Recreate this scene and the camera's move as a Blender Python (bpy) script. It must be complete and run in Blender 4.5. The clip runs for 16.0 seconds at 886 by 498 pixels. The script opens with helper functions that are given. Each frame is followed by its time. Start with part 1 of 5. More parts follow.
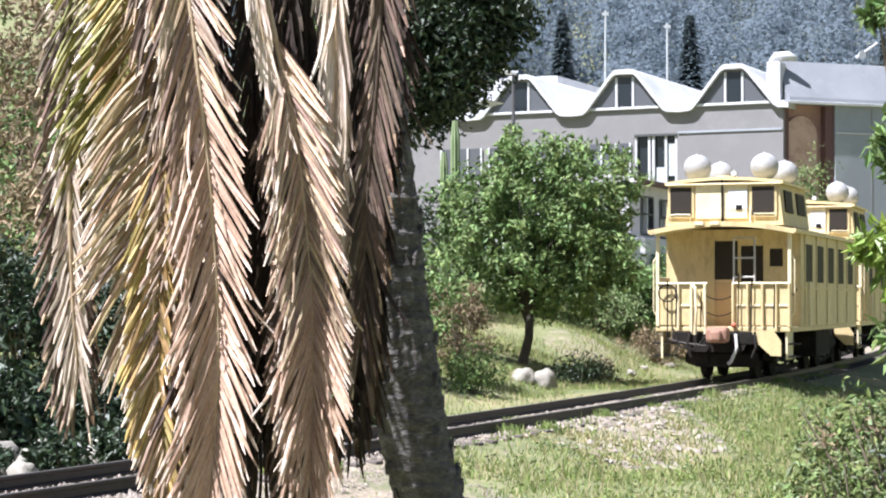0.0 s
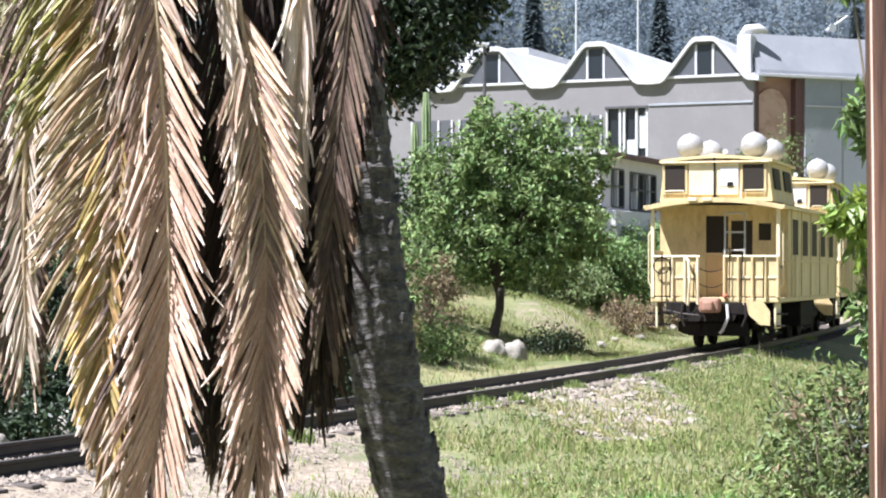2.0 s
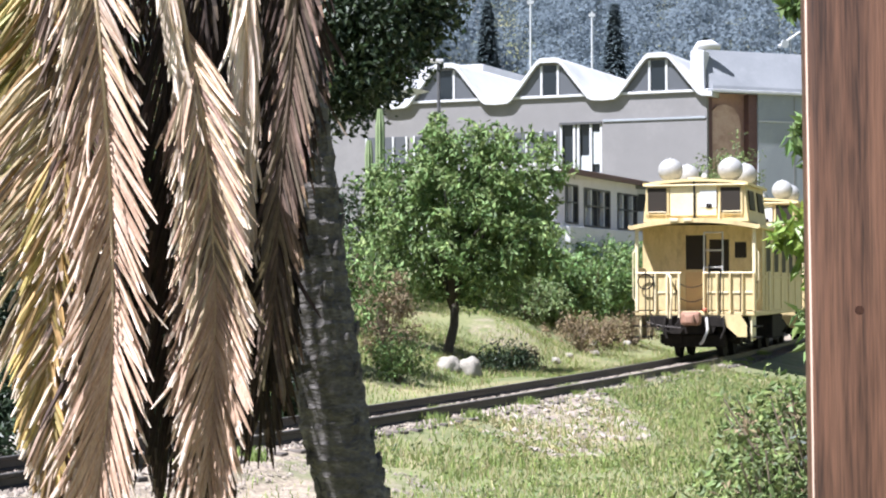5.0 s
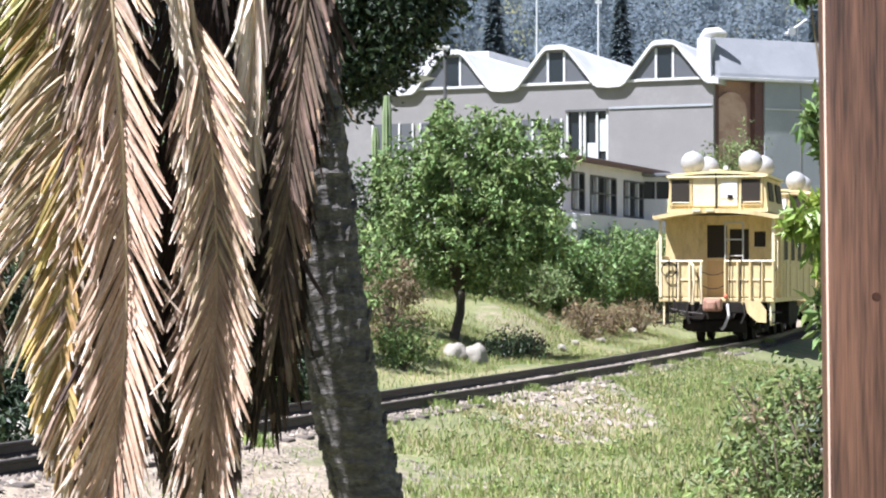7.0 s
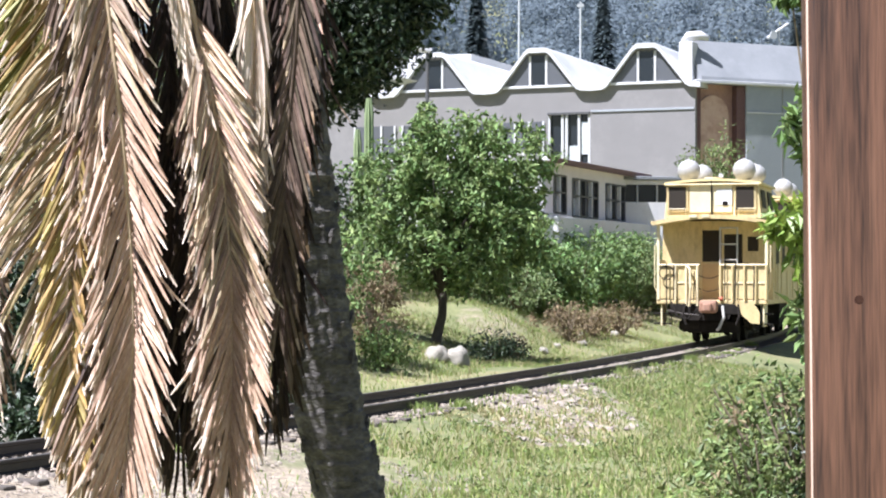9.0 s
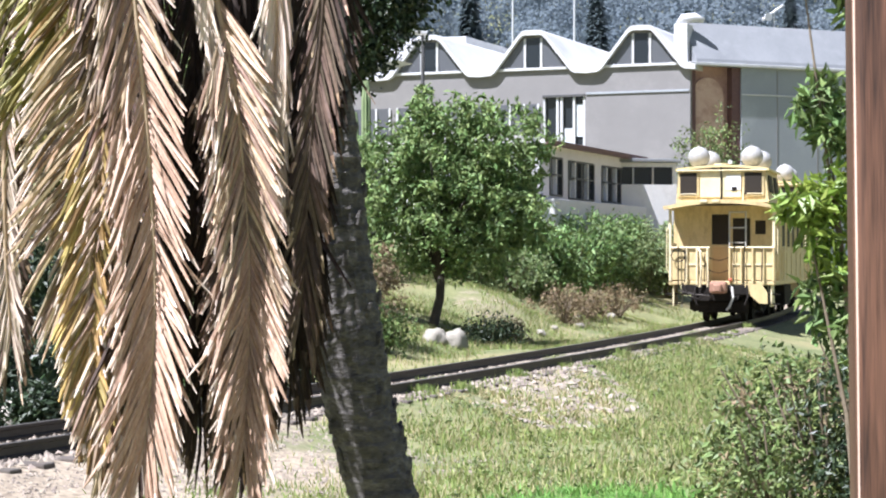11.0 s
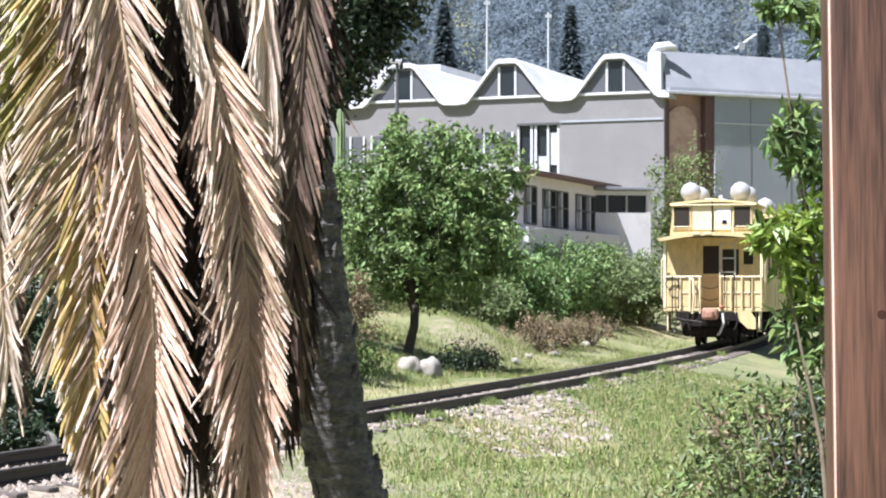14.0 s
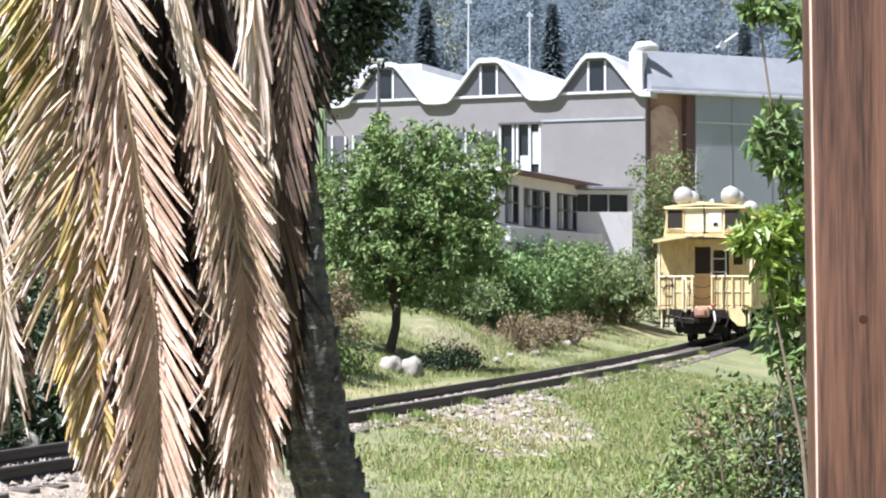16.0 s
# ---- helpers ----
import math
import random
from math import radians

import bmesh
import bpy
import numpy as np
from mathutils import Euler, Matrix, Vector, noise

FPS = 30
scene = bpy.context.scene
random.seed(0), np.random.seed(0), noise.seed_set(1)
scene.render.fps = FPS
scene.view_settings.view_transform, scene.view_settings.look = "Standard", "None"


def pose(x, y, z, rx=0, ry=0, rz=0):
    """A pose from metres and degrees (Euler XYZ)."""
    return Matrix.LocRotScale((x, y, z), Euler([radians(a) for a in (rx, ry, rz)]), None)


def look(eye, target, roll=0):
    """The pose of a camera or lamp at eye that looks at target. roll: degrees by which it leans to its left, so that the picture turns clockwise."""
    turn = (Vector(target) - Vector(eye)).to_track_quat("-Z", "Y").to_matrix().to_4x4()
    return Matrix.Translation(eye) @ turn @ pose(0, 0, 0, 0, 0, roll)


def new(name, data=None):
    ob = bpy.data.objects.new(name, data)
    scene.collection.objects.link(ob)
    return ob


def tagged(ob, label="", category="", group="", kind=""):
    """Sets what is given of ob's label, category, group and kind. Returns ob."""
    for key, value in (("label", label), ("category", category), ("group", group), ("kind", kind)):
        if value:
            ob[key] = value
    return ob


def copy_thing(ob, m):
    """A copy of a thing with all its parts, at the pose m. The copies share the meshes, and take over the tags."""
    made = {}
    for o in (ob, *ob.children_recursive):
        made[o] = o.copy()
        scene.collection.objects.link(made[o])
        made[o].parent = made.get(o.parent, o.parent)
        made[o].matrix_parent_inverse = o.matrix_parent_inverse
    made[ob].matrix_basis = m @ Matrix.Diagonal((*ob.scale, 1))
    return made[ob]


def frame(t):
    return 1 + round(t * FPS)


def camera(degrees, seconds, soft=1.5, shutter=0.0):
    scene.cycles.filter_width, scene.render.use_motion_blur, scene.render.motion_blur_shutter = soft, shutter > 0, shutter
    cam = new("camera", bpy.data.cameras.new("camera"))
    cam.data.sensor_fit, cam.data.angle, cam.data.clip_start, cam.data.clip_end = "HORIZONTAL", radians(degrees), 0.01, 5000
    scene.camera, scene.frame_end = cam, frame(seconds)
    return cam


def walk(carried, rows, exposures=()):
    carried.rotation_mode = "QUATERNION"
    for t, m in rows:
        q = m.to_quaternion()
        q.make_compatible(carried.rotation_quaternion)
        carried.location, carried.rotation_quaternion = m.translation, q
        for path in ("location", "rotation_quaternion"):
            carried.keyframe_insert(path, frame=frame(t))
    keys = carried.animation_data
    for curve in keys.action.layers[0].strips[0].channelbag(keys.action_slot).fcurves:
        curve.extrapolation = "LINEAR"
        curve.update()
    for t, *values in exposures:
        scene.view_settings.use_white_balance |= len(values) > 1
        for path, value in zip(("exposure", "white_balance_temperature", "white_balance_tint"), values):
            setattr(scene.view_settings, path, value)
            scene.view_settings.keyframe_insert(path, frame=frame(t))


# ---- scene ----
cam = camera(25.25, 16.0, soft=2.1)
PATH = [
    (0.0, pose(0.000, 0, 1.500, 91.489, 0.000, 0.000)),
    (0.5, pose(-0.006, 0, 1.496, 91.085, 0.101, 0.409)),
    (1.0, pose(-0.009, 0, 1.496, 90.624, 0.186, 0.520)),
    (1.5, pose(-0.011, 0, 1.496, 90.574, -0.020, -0.034)),
    (2.0, pose(-0.017, 0, 1.493, 90.678, -0.096, -0.867)),
    (2.5, pose(-0.007, 0, 1.499, 90.820, -0.154, -1.533)),
    (3.0, pose(0.008, 0, 1.499, 90.989, -0.003, -1.949)),
    (3.5, pose(0.015, 0, 1.505, 90.990, 0.135, -2.134)),
    (6.0, pose(0.011, 0, 1.502, 91.222, 0.170, -2.134)),
    (6.5, pose(0.002, 0, 1.500, 90.909, 0.097, -2.019)),
    (7.0, pose(-0.006, 0, 1.502, 90.765, -0.011, -1.991)),
    (7.5, pose(-0.001, 0, 1.500, 90.689, -0.057, -2.020)),
    (8.0, pose(0.015, 0, 1.503, 90.641, -0.179, -2.040)),
    (8.5, pose(0.026, 0, 1.504, 90.711, -0.187, -2.140)),
    (9.0, pose(-0.009, 0, 1.501, 90.846, -0.098, -2.518)),
    (9.5, pose(-0.053, 0, 1.496, 91.070, -0.124, -2.580)),
    (10.0, pose(-0.079, 0, 1.494, 90.332, -0.046, -2.564)),
    (12.5, pose(-0.111, 0, 1.504, 90.600, -0.006, -3.059)),
    (13.0, pose(-0.110, 0, 1.505, 90.837, -0.028, -3.184)),
    (13.5, pose(-0.102, 0, 1.507, 91.062, 0.021, -3.301)),
    (14.0, pose(-0.110, 0, 1.510, 91.146, -0.011, -3.466)),
    (14.5, pose(-0.126, 0, 1.510, 91.058, 0.018, -3.629)),
    (15.0, pose(-0.126, 0, 1.511, 91.043, 0.067, -3.796)),
    (15.5, pose(-0.112, 0, 1.514, 91.032, -0.003, -3.925)),
    (16.0, pose(-0.111, 0, 1.521, 91.116, 0.044, -3.997)),
]
walk(cam, PATH)

# ---- sky and sun ----
world = bpy.data.worlds.new("sky")
scene.world = world
world.use_nodes = True
wn = world.node_tree.nodes
sky = wn.new("ShaderNodeTexSky")
sky.sky_type = "NISHITA"
sky.sun_disc = False
SUN_TO = Vector((-0.43, -0.25, 0.865)).normalized()
sky.sun_elevation = math.asin(SUN_TO.z)
sky.sun_rotation = math.atan2(SUN_TO.x, SUN_TO.y)
sky.air_density = 1.3
sky.dust_density = 2.0
world.node_tree.links.new(sky.outputs[0], wn["Background"].inputs[0])
wn["Background"].inputs[1].default_value = 0.038
sun_data = bpy.data.lights.new("sun", "SUN")
sun_data.energy, sun_data.angle, sun_data.color = 4.8, radians(0.53), (1.0, 0.97, 0.925)
sun = new("sun", sun_data)
sun.matrix_world = look(SUN_TO * 50, (0, 0, 0))
scene.view_settings.exposure = 1.55
scene.view_settings.use_white_balance = True
scene.view_settings.white_balance_temperature = 5780
scene.view_settings.white_balance_tint = 17


# ---- materials ----
def mat(name, ca, cb, rough=0.7, scale=8.0, fine=60.0, bump=0.3, metal=0.0, spread=0.5, stretch=None,
        stain=None, stain_scale=1.5, stain_amount=0.5, rand=0.0, island=0.0, trans=0.0, spec=0.5, dist=0.01):
    """Two-scale procedural surface: colours ca to cb by noise, an optional stain colour, fine relief."""
    m = bpy.data.materials.new(name)
    m.use_nodes = True
    nt = m.node_tree
    n, l = nt.nodes, nt.links
    bs = n["Principled BSDF"]
    co = n.new("ShaderNodeTexCoord")
    mp = n.new("ShaderNodeMapping")
    l.new(co.outputs["Object"], mp.inputs[0])
    if stretch:
        mp.inputs["Scale"].default_value = stretch
    big = n.new("ShaderNodeTexNoise")
    big.inputs["Scale"].default_value = scale
    big.inputs["Detail"].default_value = 5
    big.inputs["Roughness"].default_value = 0.65
    l.new(mp.outputs[0], big.inputs[0])
    small = n.new("ShaderNodeTexNoise")
    small.inputs["Scale"].default_value = fine
    small.inputs["Detail"].default_value = 4
    l.new(mp.outputs[0], small.inputs[0])
    mx = n.new("ShaderNodeMath")
    mx.operation = "MULTIPLY_ADD"
    mx.inputs[1].default_value = 0.4
    l.new(small.outputs[0], mx.inputs[0])
    half = n.new("ShaderNodeMath")
    half.operation = "MULTIPLY"
    half.inputs[1].default_value = 0.6
    l.new(big.outputs[0], half.inputs[0])
    l.new(half.outputs[0], mx.inputs[2])
    ramp = n.new("ShaderNodeValToRGB")
    ramp.color_ramp.elements[0].position = 0.5 - spread * 0.35
    ramp.color_ramp.elements[1].position = 0.5 + spread * 0.35
    ramp.color_ramp.elements[0].color = (*ca, 1)
    ramp.color_ramp.elements[1].color = (*cb, 1)
    l.new(mx.outputs[0], ramp.inputs[0])
    col = ramp.outputs[0]
    if stain:
        sn = n.new("ShaderNodeTexNoise")
        sn.inputs["Scale"].default_value = stain_scale
        sn.inputs["Detail"].default_value = 6
        sn.inputs["Roughness"].default_value = 0.7
        l.new(mp.outputs[0], sn.inputs[0])
        sr = n.new("ShaderNodeMapRange")
        sr.inputs[1].default_value, sr.inputs[2].default_value = 0.50, 0.68
        sr.inputs[3].default_value, sr.inputs[4].default_value = 0.0, stain_amount
        l.new(sn.outputs[0], sr.inputs[0])
        mc = n.new("ShaderNodeMixRGB")
        mc.inputs[2].default_value = (*stain, 1)
        l.new(sr.outputs[0], mc.inputs[0])
        l.new(col, mc.inputs[1])
        col = mc.outputs[0]
    if rand or island:
        src = n.new("ShaderNodeObjectInfo").outputs["Random"] if rand else n.new("ShaderNodeNewGeometry").outputs["Random Per Island"]
        amount = rand or island
        vr = n.new("ShaderNodeMapRange")
        vr.inputs[3].default_value, vr.inputs[4].default_value = 1 - amount, 1 + amount
        l.new(src, vr.inputs[0])
        hs = n.new("ShaderNodeHueSaturation")
        l.new(vr.outputs[0], hs.inputs["Value"])
        hr = n.new("ShaderNodeMapRange")
        hr.inputs[3].default_value, hr.inputs[4].default_value = 0.5 - amount * 0.05, 0.5 + amount * 0.04
        wob = n.new("ShaderNodeMath")
        wob.operation = "FRACT"
        mul = n.new("ShaderNodeMath")
        mul.operation = "MULTIPLY"
        mul.inputs[1].default_value = 7.31
        l.new(src, mul.inputs[0])
        l.new(mul.outputs[0], wob.inputs[0])
        l.new(wob.outputs[0], hr.inputs[0])
        l.new(hr.outputs[0], hs.inputs["Hue"])
        l.new(col, hs.inputs["Color"])
        col = hs.outputs[0]
    l.new(col, bs.inputs["Base Color"])
    bs.inputs["Roughness"].default_value = rough
    bs.inputs["Metallic"].default_value = metal
    bs.inputs["Specular IOR Level"].default_value = spec
    if bump:
        bp = n.new("ShaderNodeBump")
        bp.inputs["Strength"].default_value = bump
        bp.inputs["Distance"].default_value = dist
        l.new(mx.outputs[0], bp.inputs["Height"])
        l.new(bp.outputs[0], bs.inputs["Normal"])
    if trans:
        tr = n.new("ShaderNodeBsdfTranslucent")
        l.new(col, tr.inputs[0])
        ms = n.new("ShaderNodeMixShader")
        ms.inputs[0].default_value = trans
        l.new(bs.outputs[0], ms.inputs[1])
        l.new(tr.outputs[0], ms.inputs[2])
        l.new(ms.outputs[0], n["Material Output"].inputs[0])
    return m


def glass(name, tint=(0.02, 0.025, 0.03), rough=0.06, spec=0.5):
    m = bpy.data.materials.new(name)
    m.use_nodes = True
    bs = m.node_tree.nodes["Principled BSDF"]
    bs.inputs["Base Color"].default_value = (*tint, 1)
    bs.inputs["Roughness"].default_value = rough
    bs.inputs["Specular IOR Level"].default_value = spec
    return m


M = dict(
    yellow=mat("train_yellow_paint", (0.52, 0.40, 0.19), (0.66, 0.53, 0.28), 0.55, 4, 50, 0.12, stretch=(1, 1, 0.4), stain=(0.22, 0.155, 0.09), stain_scale=5, stain_amount=0.4, spread=0.45),
    cream=mat("pale_yellow_paint", (0.66, 0.55, 0.32), (0.78, 0.69, 0.46), 0.5, 4, 50, 0.1, stain=(0.42, 0.32, 0.18), stain_amount=0.4),
    tan=mat("tan_door_paint", (0.50, 0.34, 0.16), (0.58, 0.41, 0.2), 0.6, 4, 50, 0.1),
    roofy=mat("train_roof_paint", (0.58, 0.45, 0.2), (0.72, 0.60, 0.32), 0.6, 3, 40, 0.15, stain=(0.33, 0.26, 0.16), stain_amount=0.5),
    ball=mat("dusty_white_globe", (0.26, 0.26, 0.25), (0.37, 0.365, 0.35), 0.6, 5, 40, 0.1, stain=(0.18, 0.17, 0.16), stain_scale=4, stain_amount=0.5),
    under=mat("black_running_gear", (0.010, 0.009, 0.008), (0.03, 0.025, 0.021), 0.85, 6, 50, 0.4, spec=0.12),
    redrust=mat("red_brown_rust", (0.22, 0.11, 0.07), (0.36, 0.21, 0.14), 0.8, 8, 60, 0.3),
    lampred=mat("red_paint", (0.42, 0.10, 0.05), (0.5, 0.14, 0.07), 0.6),
    greymetal=mat("pale_grey_metal", (0.36, 0.35, 0.32), (0.50, 0.48, 0.44), 0.5, 8, 60, 0.1),
    glass=glass("dark_window_glass"),
    carglass=glass("dusty_dark_car_glass", (0.04, 0.034, 0.028), 0.6, 0.06),
    rail=mat("dark_steel_rail", (0.022, 0.018, 0.015), (0.05, 0.04, 0.033), 0.6, 10, 80, 0.3, metal=0.2),
    railtop=mat("worn_rail_head", (0.16, 0.14, 0.12), (0.26, 0.24, 0.21), 0.4, 20, 120, 0.1, metal=0.8),
    sleeper=mat("weathered_sleeper", (0.06, 0.05, 0.042), (0.13, 0.11, 0.09), 0.9, 6, 80, 0.5, stretch=(1, 8, 8), rand=0.2),
    stone=mat("ballast_stone", (0.16, 0.132, 0.105), (0.33, 0.285, 0.225), 0.9, 6, 60, 0.3, island=0.3),
    rock=mat("pale_boulder", (0.20, 0.185, 0.15), (0.33, 0.305, 0.255), 0.9, 3, 40, 0.8, stain=(0.14, 0.13, 0.10), stain_scale=3, stain_amount=0.5, dist=0.04),
    grass=mat("green_grass", (0.12, 0.185, 0.04), (0.27, 0.33, 0.09), 0.8, 0.5, 30, 0.0, island=0.4, trans=0.3),
    lushgrass=mat("fresh_green_grass", (0.10, 0.24, 0.04), (0.22, 0.40, 0.08), 0.7, 0.8, 30, 0.0, island=0.4, trans=0.3),
    drygrass=mat("dry_grass", (0.30, 0.27, 0.12), (0.46, 0.41, 0.22), 0.8, 0.6, 30, 0.0, island=0.3, trans=0.25),
    leaf=mat("tree_leaf", (0.08, 0.14, 0.037), (0.22, 0.30, 0.108), 0.62, 1.2, 20, 0.0, island=0.55, trans=0.18, spec=0.3),
    # Leaf green darkened so the colour carries the shade inside crowns and thickets.
    shadeleaf=mat("shaded_tree_leaf", (0.016, 0.030, 0.011), (0.034, 0.058, 0.02), 0.5, 1.0, 20, 0.0, island=0.4, trans=0.1),
    limeleaf=mat("lime_leaf", (0.15, 0.25, 0.035), (0.28, 0.36, 0.07), 0.4, 2, 20, 0.0, island=0.35, trans=0.4),
    bushleaf=mat("bush_leaf", (0.07, 0.115, 0.03), (0.20, 0.245, 0.08), 0.6, 2, 20, 0.0, island=0.55, trans=0.2),
    brownleaf=mat("brown_shrub_leaf", (0.16, 0.12, 0.06), (0.27, 0.21, 0.12), 0.8, 2, 20, 0.0, island=0.4, trans=0.2),
    bark=mat("tree_bark", (0.03, 0.024, 0.018), (0.08, 0.065, 0.05), 0.9, 6, 40, 0.6, stretch=(1, 1, 0.3)),
    twig=mat("dry_twig", (0.12, 0.09, 0.06), (0.25, 0.20, 0.14), 0.9, 6, 40, 0.2),
    palmbark=mat("palm_trunk_bark", (0.03, 0.027, 0.025), (0.13, 0.118, 0.105), 0.95, 9, 60, 1.0, stretch=(1, 1, 2.5), stain=(0.25, 0.23, 0.205), stain_scale=14, stain_amount=0.5, dist=0.02),
    straw=mat("dead_palm_leaflet", (0.27, 0.175, 0.105), (0.58, 0.435, 0.295), 0.6, 5, 70, 0.15, island=0.5, trans=0.08, stretch=(3, 3, 1)),
    # Brown darkened to put the shade between the fronds into the colour.
    strawdark=mat("shade_brown_palm_leaflet", (0.075, 0.05, 0.034), (0.20, 0.14, 0.095), 0.8, 4, 60, 0.15, island=0.5, trans=0.08),
    strawgold=mat("yellow_green_palm_leaflet", (0.27, 0.185, 0.05), (0.49, 0.36, 0.13), 0.6, 4, 60, 0.1, island=0.5, trans=0.2),
    # Pale edge colour that paints the sunlit rim of the post.
    litwood=mat("sunlit_pale_wood_edge", (0.42, 0.30, 0.23), (0.60, 0.47, 0.39), 0.6, 20, 120, 0.3, stretch=(1, 1, 0.1)),
    strawlime=mat("fading_green_palm_leaflet", (0.15, 0.14, 0.03), (0.36, 0.33, 0.09), 0.6, 4, 60, 0.1, island=0.5, trans=0.2),
    strawtan=mat("golden_brown_palm_leaflet", (0.32, 0.225, 0.12), (0.54, 0.42, 0.26), 0.6, 4, 60, 0.1, island=0.5, trans=0.12, stretch=(3, 3, 1)),
    softleaf=mat("pale_green_bush_leaf", (0.13, 0.195, 0.07), (0.27, 0.335, 0.145), 0.6, 1.2, 20, 0.0, island=0.5, trans=0.35),
    freshleaf=mat("fresh_green_bush_leaf", (0.075, 0.14, 0.038), (0.185, 0.275, 0.085), 0.6, 1.2, 20, 0.0, island=0.55, trans=0.22),
    # Near-black straw: the deep shade inside the palm is put into its colour.
    skirt=mat("shaded_inner_palm_leaflet", (0.022, 0.014, 0.010), (0.06, 0.04, 0.027), 0.9, 4, 60, 0.2, island=0.5, trans=0.05),
    pale=mat("bleached_palm_leaflet", (0.56, 0.45, 0.34), (0.74, 0.63, 0.51), 0.6, 5, 70, 0.15, island=0.25, trans=0.2, stretch=(3, 3, 1)),
    cactus=mat("pale_green_cactus", (0.16, 0.22, 0.10), (0.25, 0.31, 0.15), 0.6, 4, 30, 0.2),
    rachis=mat("palm_leaf_stalk", (0.42, 0.30, 0.18), (0.60, 0.46, 0.30), 0.6, 6, 60, 0.2),
    post=mat("reddish_brown_wooden_post", (0.027, 0.0115, 0.0065), (0.135, 0.062, 0.036), 0.5, 22, 200, 0.5, stretch=(1, 1, 0.04), stain=(0.21, 0.105, 0.062), stain_scale=12, stain_amount=0.6, dist=0.004, spread=0.28),
    knot=mat("dark_wood_knot", (0.03, 0.013, 0.008), (0.06, 0.027, 0.017), 0.8, 60, 200, 0.2, spec=0.15),
    greywall=mat("grey_painted_wall", (0.182, 0.175, 0.172), (0.22, 0.212, 0.208), 0.8, 0.7, 30, 0.05, stain=(0.26, 0.25, 0.245), stain_scale=0.35, stain_amount=0.5),
    greywall2=mat("grey_panel_wall", (0.25, 0.27, 0.29), (0.30, 0.32, 0.34), 0.8, 0.5, 30, 0.05, stain=(0.36, 0.38, 0.40), stain_scale=0.4, stain_amount=0.6),
    whiteroof=mat("white_roof_sheet", (0.47, 0.475, 0.48), (0.58, 0.58, 0.58), 0.5, 1, 20, 0.1, stain=(0.36, 0.36, 0.355), stain_scale=0.6, stain_amount=0.5),
    white=mat("white_wall_paint", (0.62, 0.61, 0.60), (0.74, 0.73, 0.71), 0.7, 1, 20, 0.1, stain=(0.42, 0.40, 0.38), stain_amount=0.4),
    lilac=mat("pale_lilac_wall", (0.62, 0.59, 0.605), (0.72, 0.69, 0.70), 0.8, 1, 20, 0.1, stain=(0.5, 0.47, 0.48), stain_amount=0.4),
    eave=mat("dark_red_brown_eave", (0.10, 0.05, 0.045), (0.15, 0.08, 0.07), 0.7),
    frame_dark=mat("dark_window_frame", (0.05, 0.05, 0.05), (0.08, 0.08, 0.08), 0.6),
    brickred=mat("red_brick", (0.34, 0.19, 0.145), (0.46, 0.29, 0.23), 0.9, 1.5, 20, 0.3, stain=(0.2, 0.12, 0.10), stain_scale=0.8, stain_amount=0.6),
    curtain=mat("pale_curtain", (0.35, 0.38, 0.40), (0.6, 0.63, 0.64), 0.6, 0.9, 8, 0.0),
    # Blue-grey greens that put the distant haze into the leaf colour.
    forest=mat("haze_tinted_forest_leaf", (0.155, 0.195, 0.225), (0.205, 0.245, 0.275), 0.95, 0.03, 0.4, 0.0, island=0.1, trans=0.5, spec=0.1),
    conifer=mat("haze_tinted_conifer_needles", (0.13, 0.168, 0.18), (0.17, 0.21, 0.222), 0.95, 0.1, 2, 0.0, island=0.15, trans=0.5, spec=0.1),
    glass2=glass("grey_window_glass", (0.10, 0.105, 0.115), 0.2),
    brickarch=mat("pale_brick", (0.46, 0.29, 0.21), (0.60, 0.43, 0.34), 0.9, 1.5, 20, 0.3, stain=(0.30, 0.17, 0.13), stain_scale=1.2, stain_amount=0.6),
    roofgrey=mat("grey_roof_sheet", (0.17, 0.18, 0.19), (0.23, 0.24, 0.25), 0.7, 0.6, 20, 0.1, stain=(0.28, 0.29, 0.30), stain_scale=0.5, stain_amount=0.5),
    pole=mat("grey_pole", (0.40, 0.42, 0.43), (0.5, 0.52, 0.53), 0.6),
)


# ---- building blocks ----
def link(name, me, material, parent=None, label=""):
    ob = new(name, me)
    if material:
        me.materials.append(material)
    if parent:
        ob.parent = parent
    if label:
        ob["label"] = label
    return ob


def part(name, bm, material, parent=None, label="", smooth=False):
    me = bpy.data.meshes.new(name)
    bm.to_mesh(me)
    bm.free()
    if smooth:
        for p in me.polygons:
            p.use_smooth = True
    return link(name, me, material, parent, label)


def raw(name, verts, faces, material, parent=None, label="", smooth=False):
    me = bpy.data.meshes.new(name)
    me.from_pydata([tuple(v) for v in verts], [], faces)
    me.update()
    if smooth:
        for p in me.polygons:
            p.use_smooth = True
    return link(name, me, material, parent, label)


def box(x0, x1, y0, y1, z0, z1, bevel=0.0, bm=None):
    bm = bm or bmesh.new()
    got = bmesh.ops.create_cube(bm, size=1.0)["verts"]
    for v in got:
        v.co = Vector(((x0 + x1) / 2 + v.co.x * (x1 - x0), (y0 + y1) / 2 + v.co.y * (y1 - y0), (z0 + z1) / 2 + v.co.z * (z1 - z0)))
    if bevel:
        es = list({e for v in got for e in v.link_edges})
        bmesh.ops.bevel(bm, geom=es, offset=bevel, segments=2, affect="EDGES", profile=0.5)
    return bm


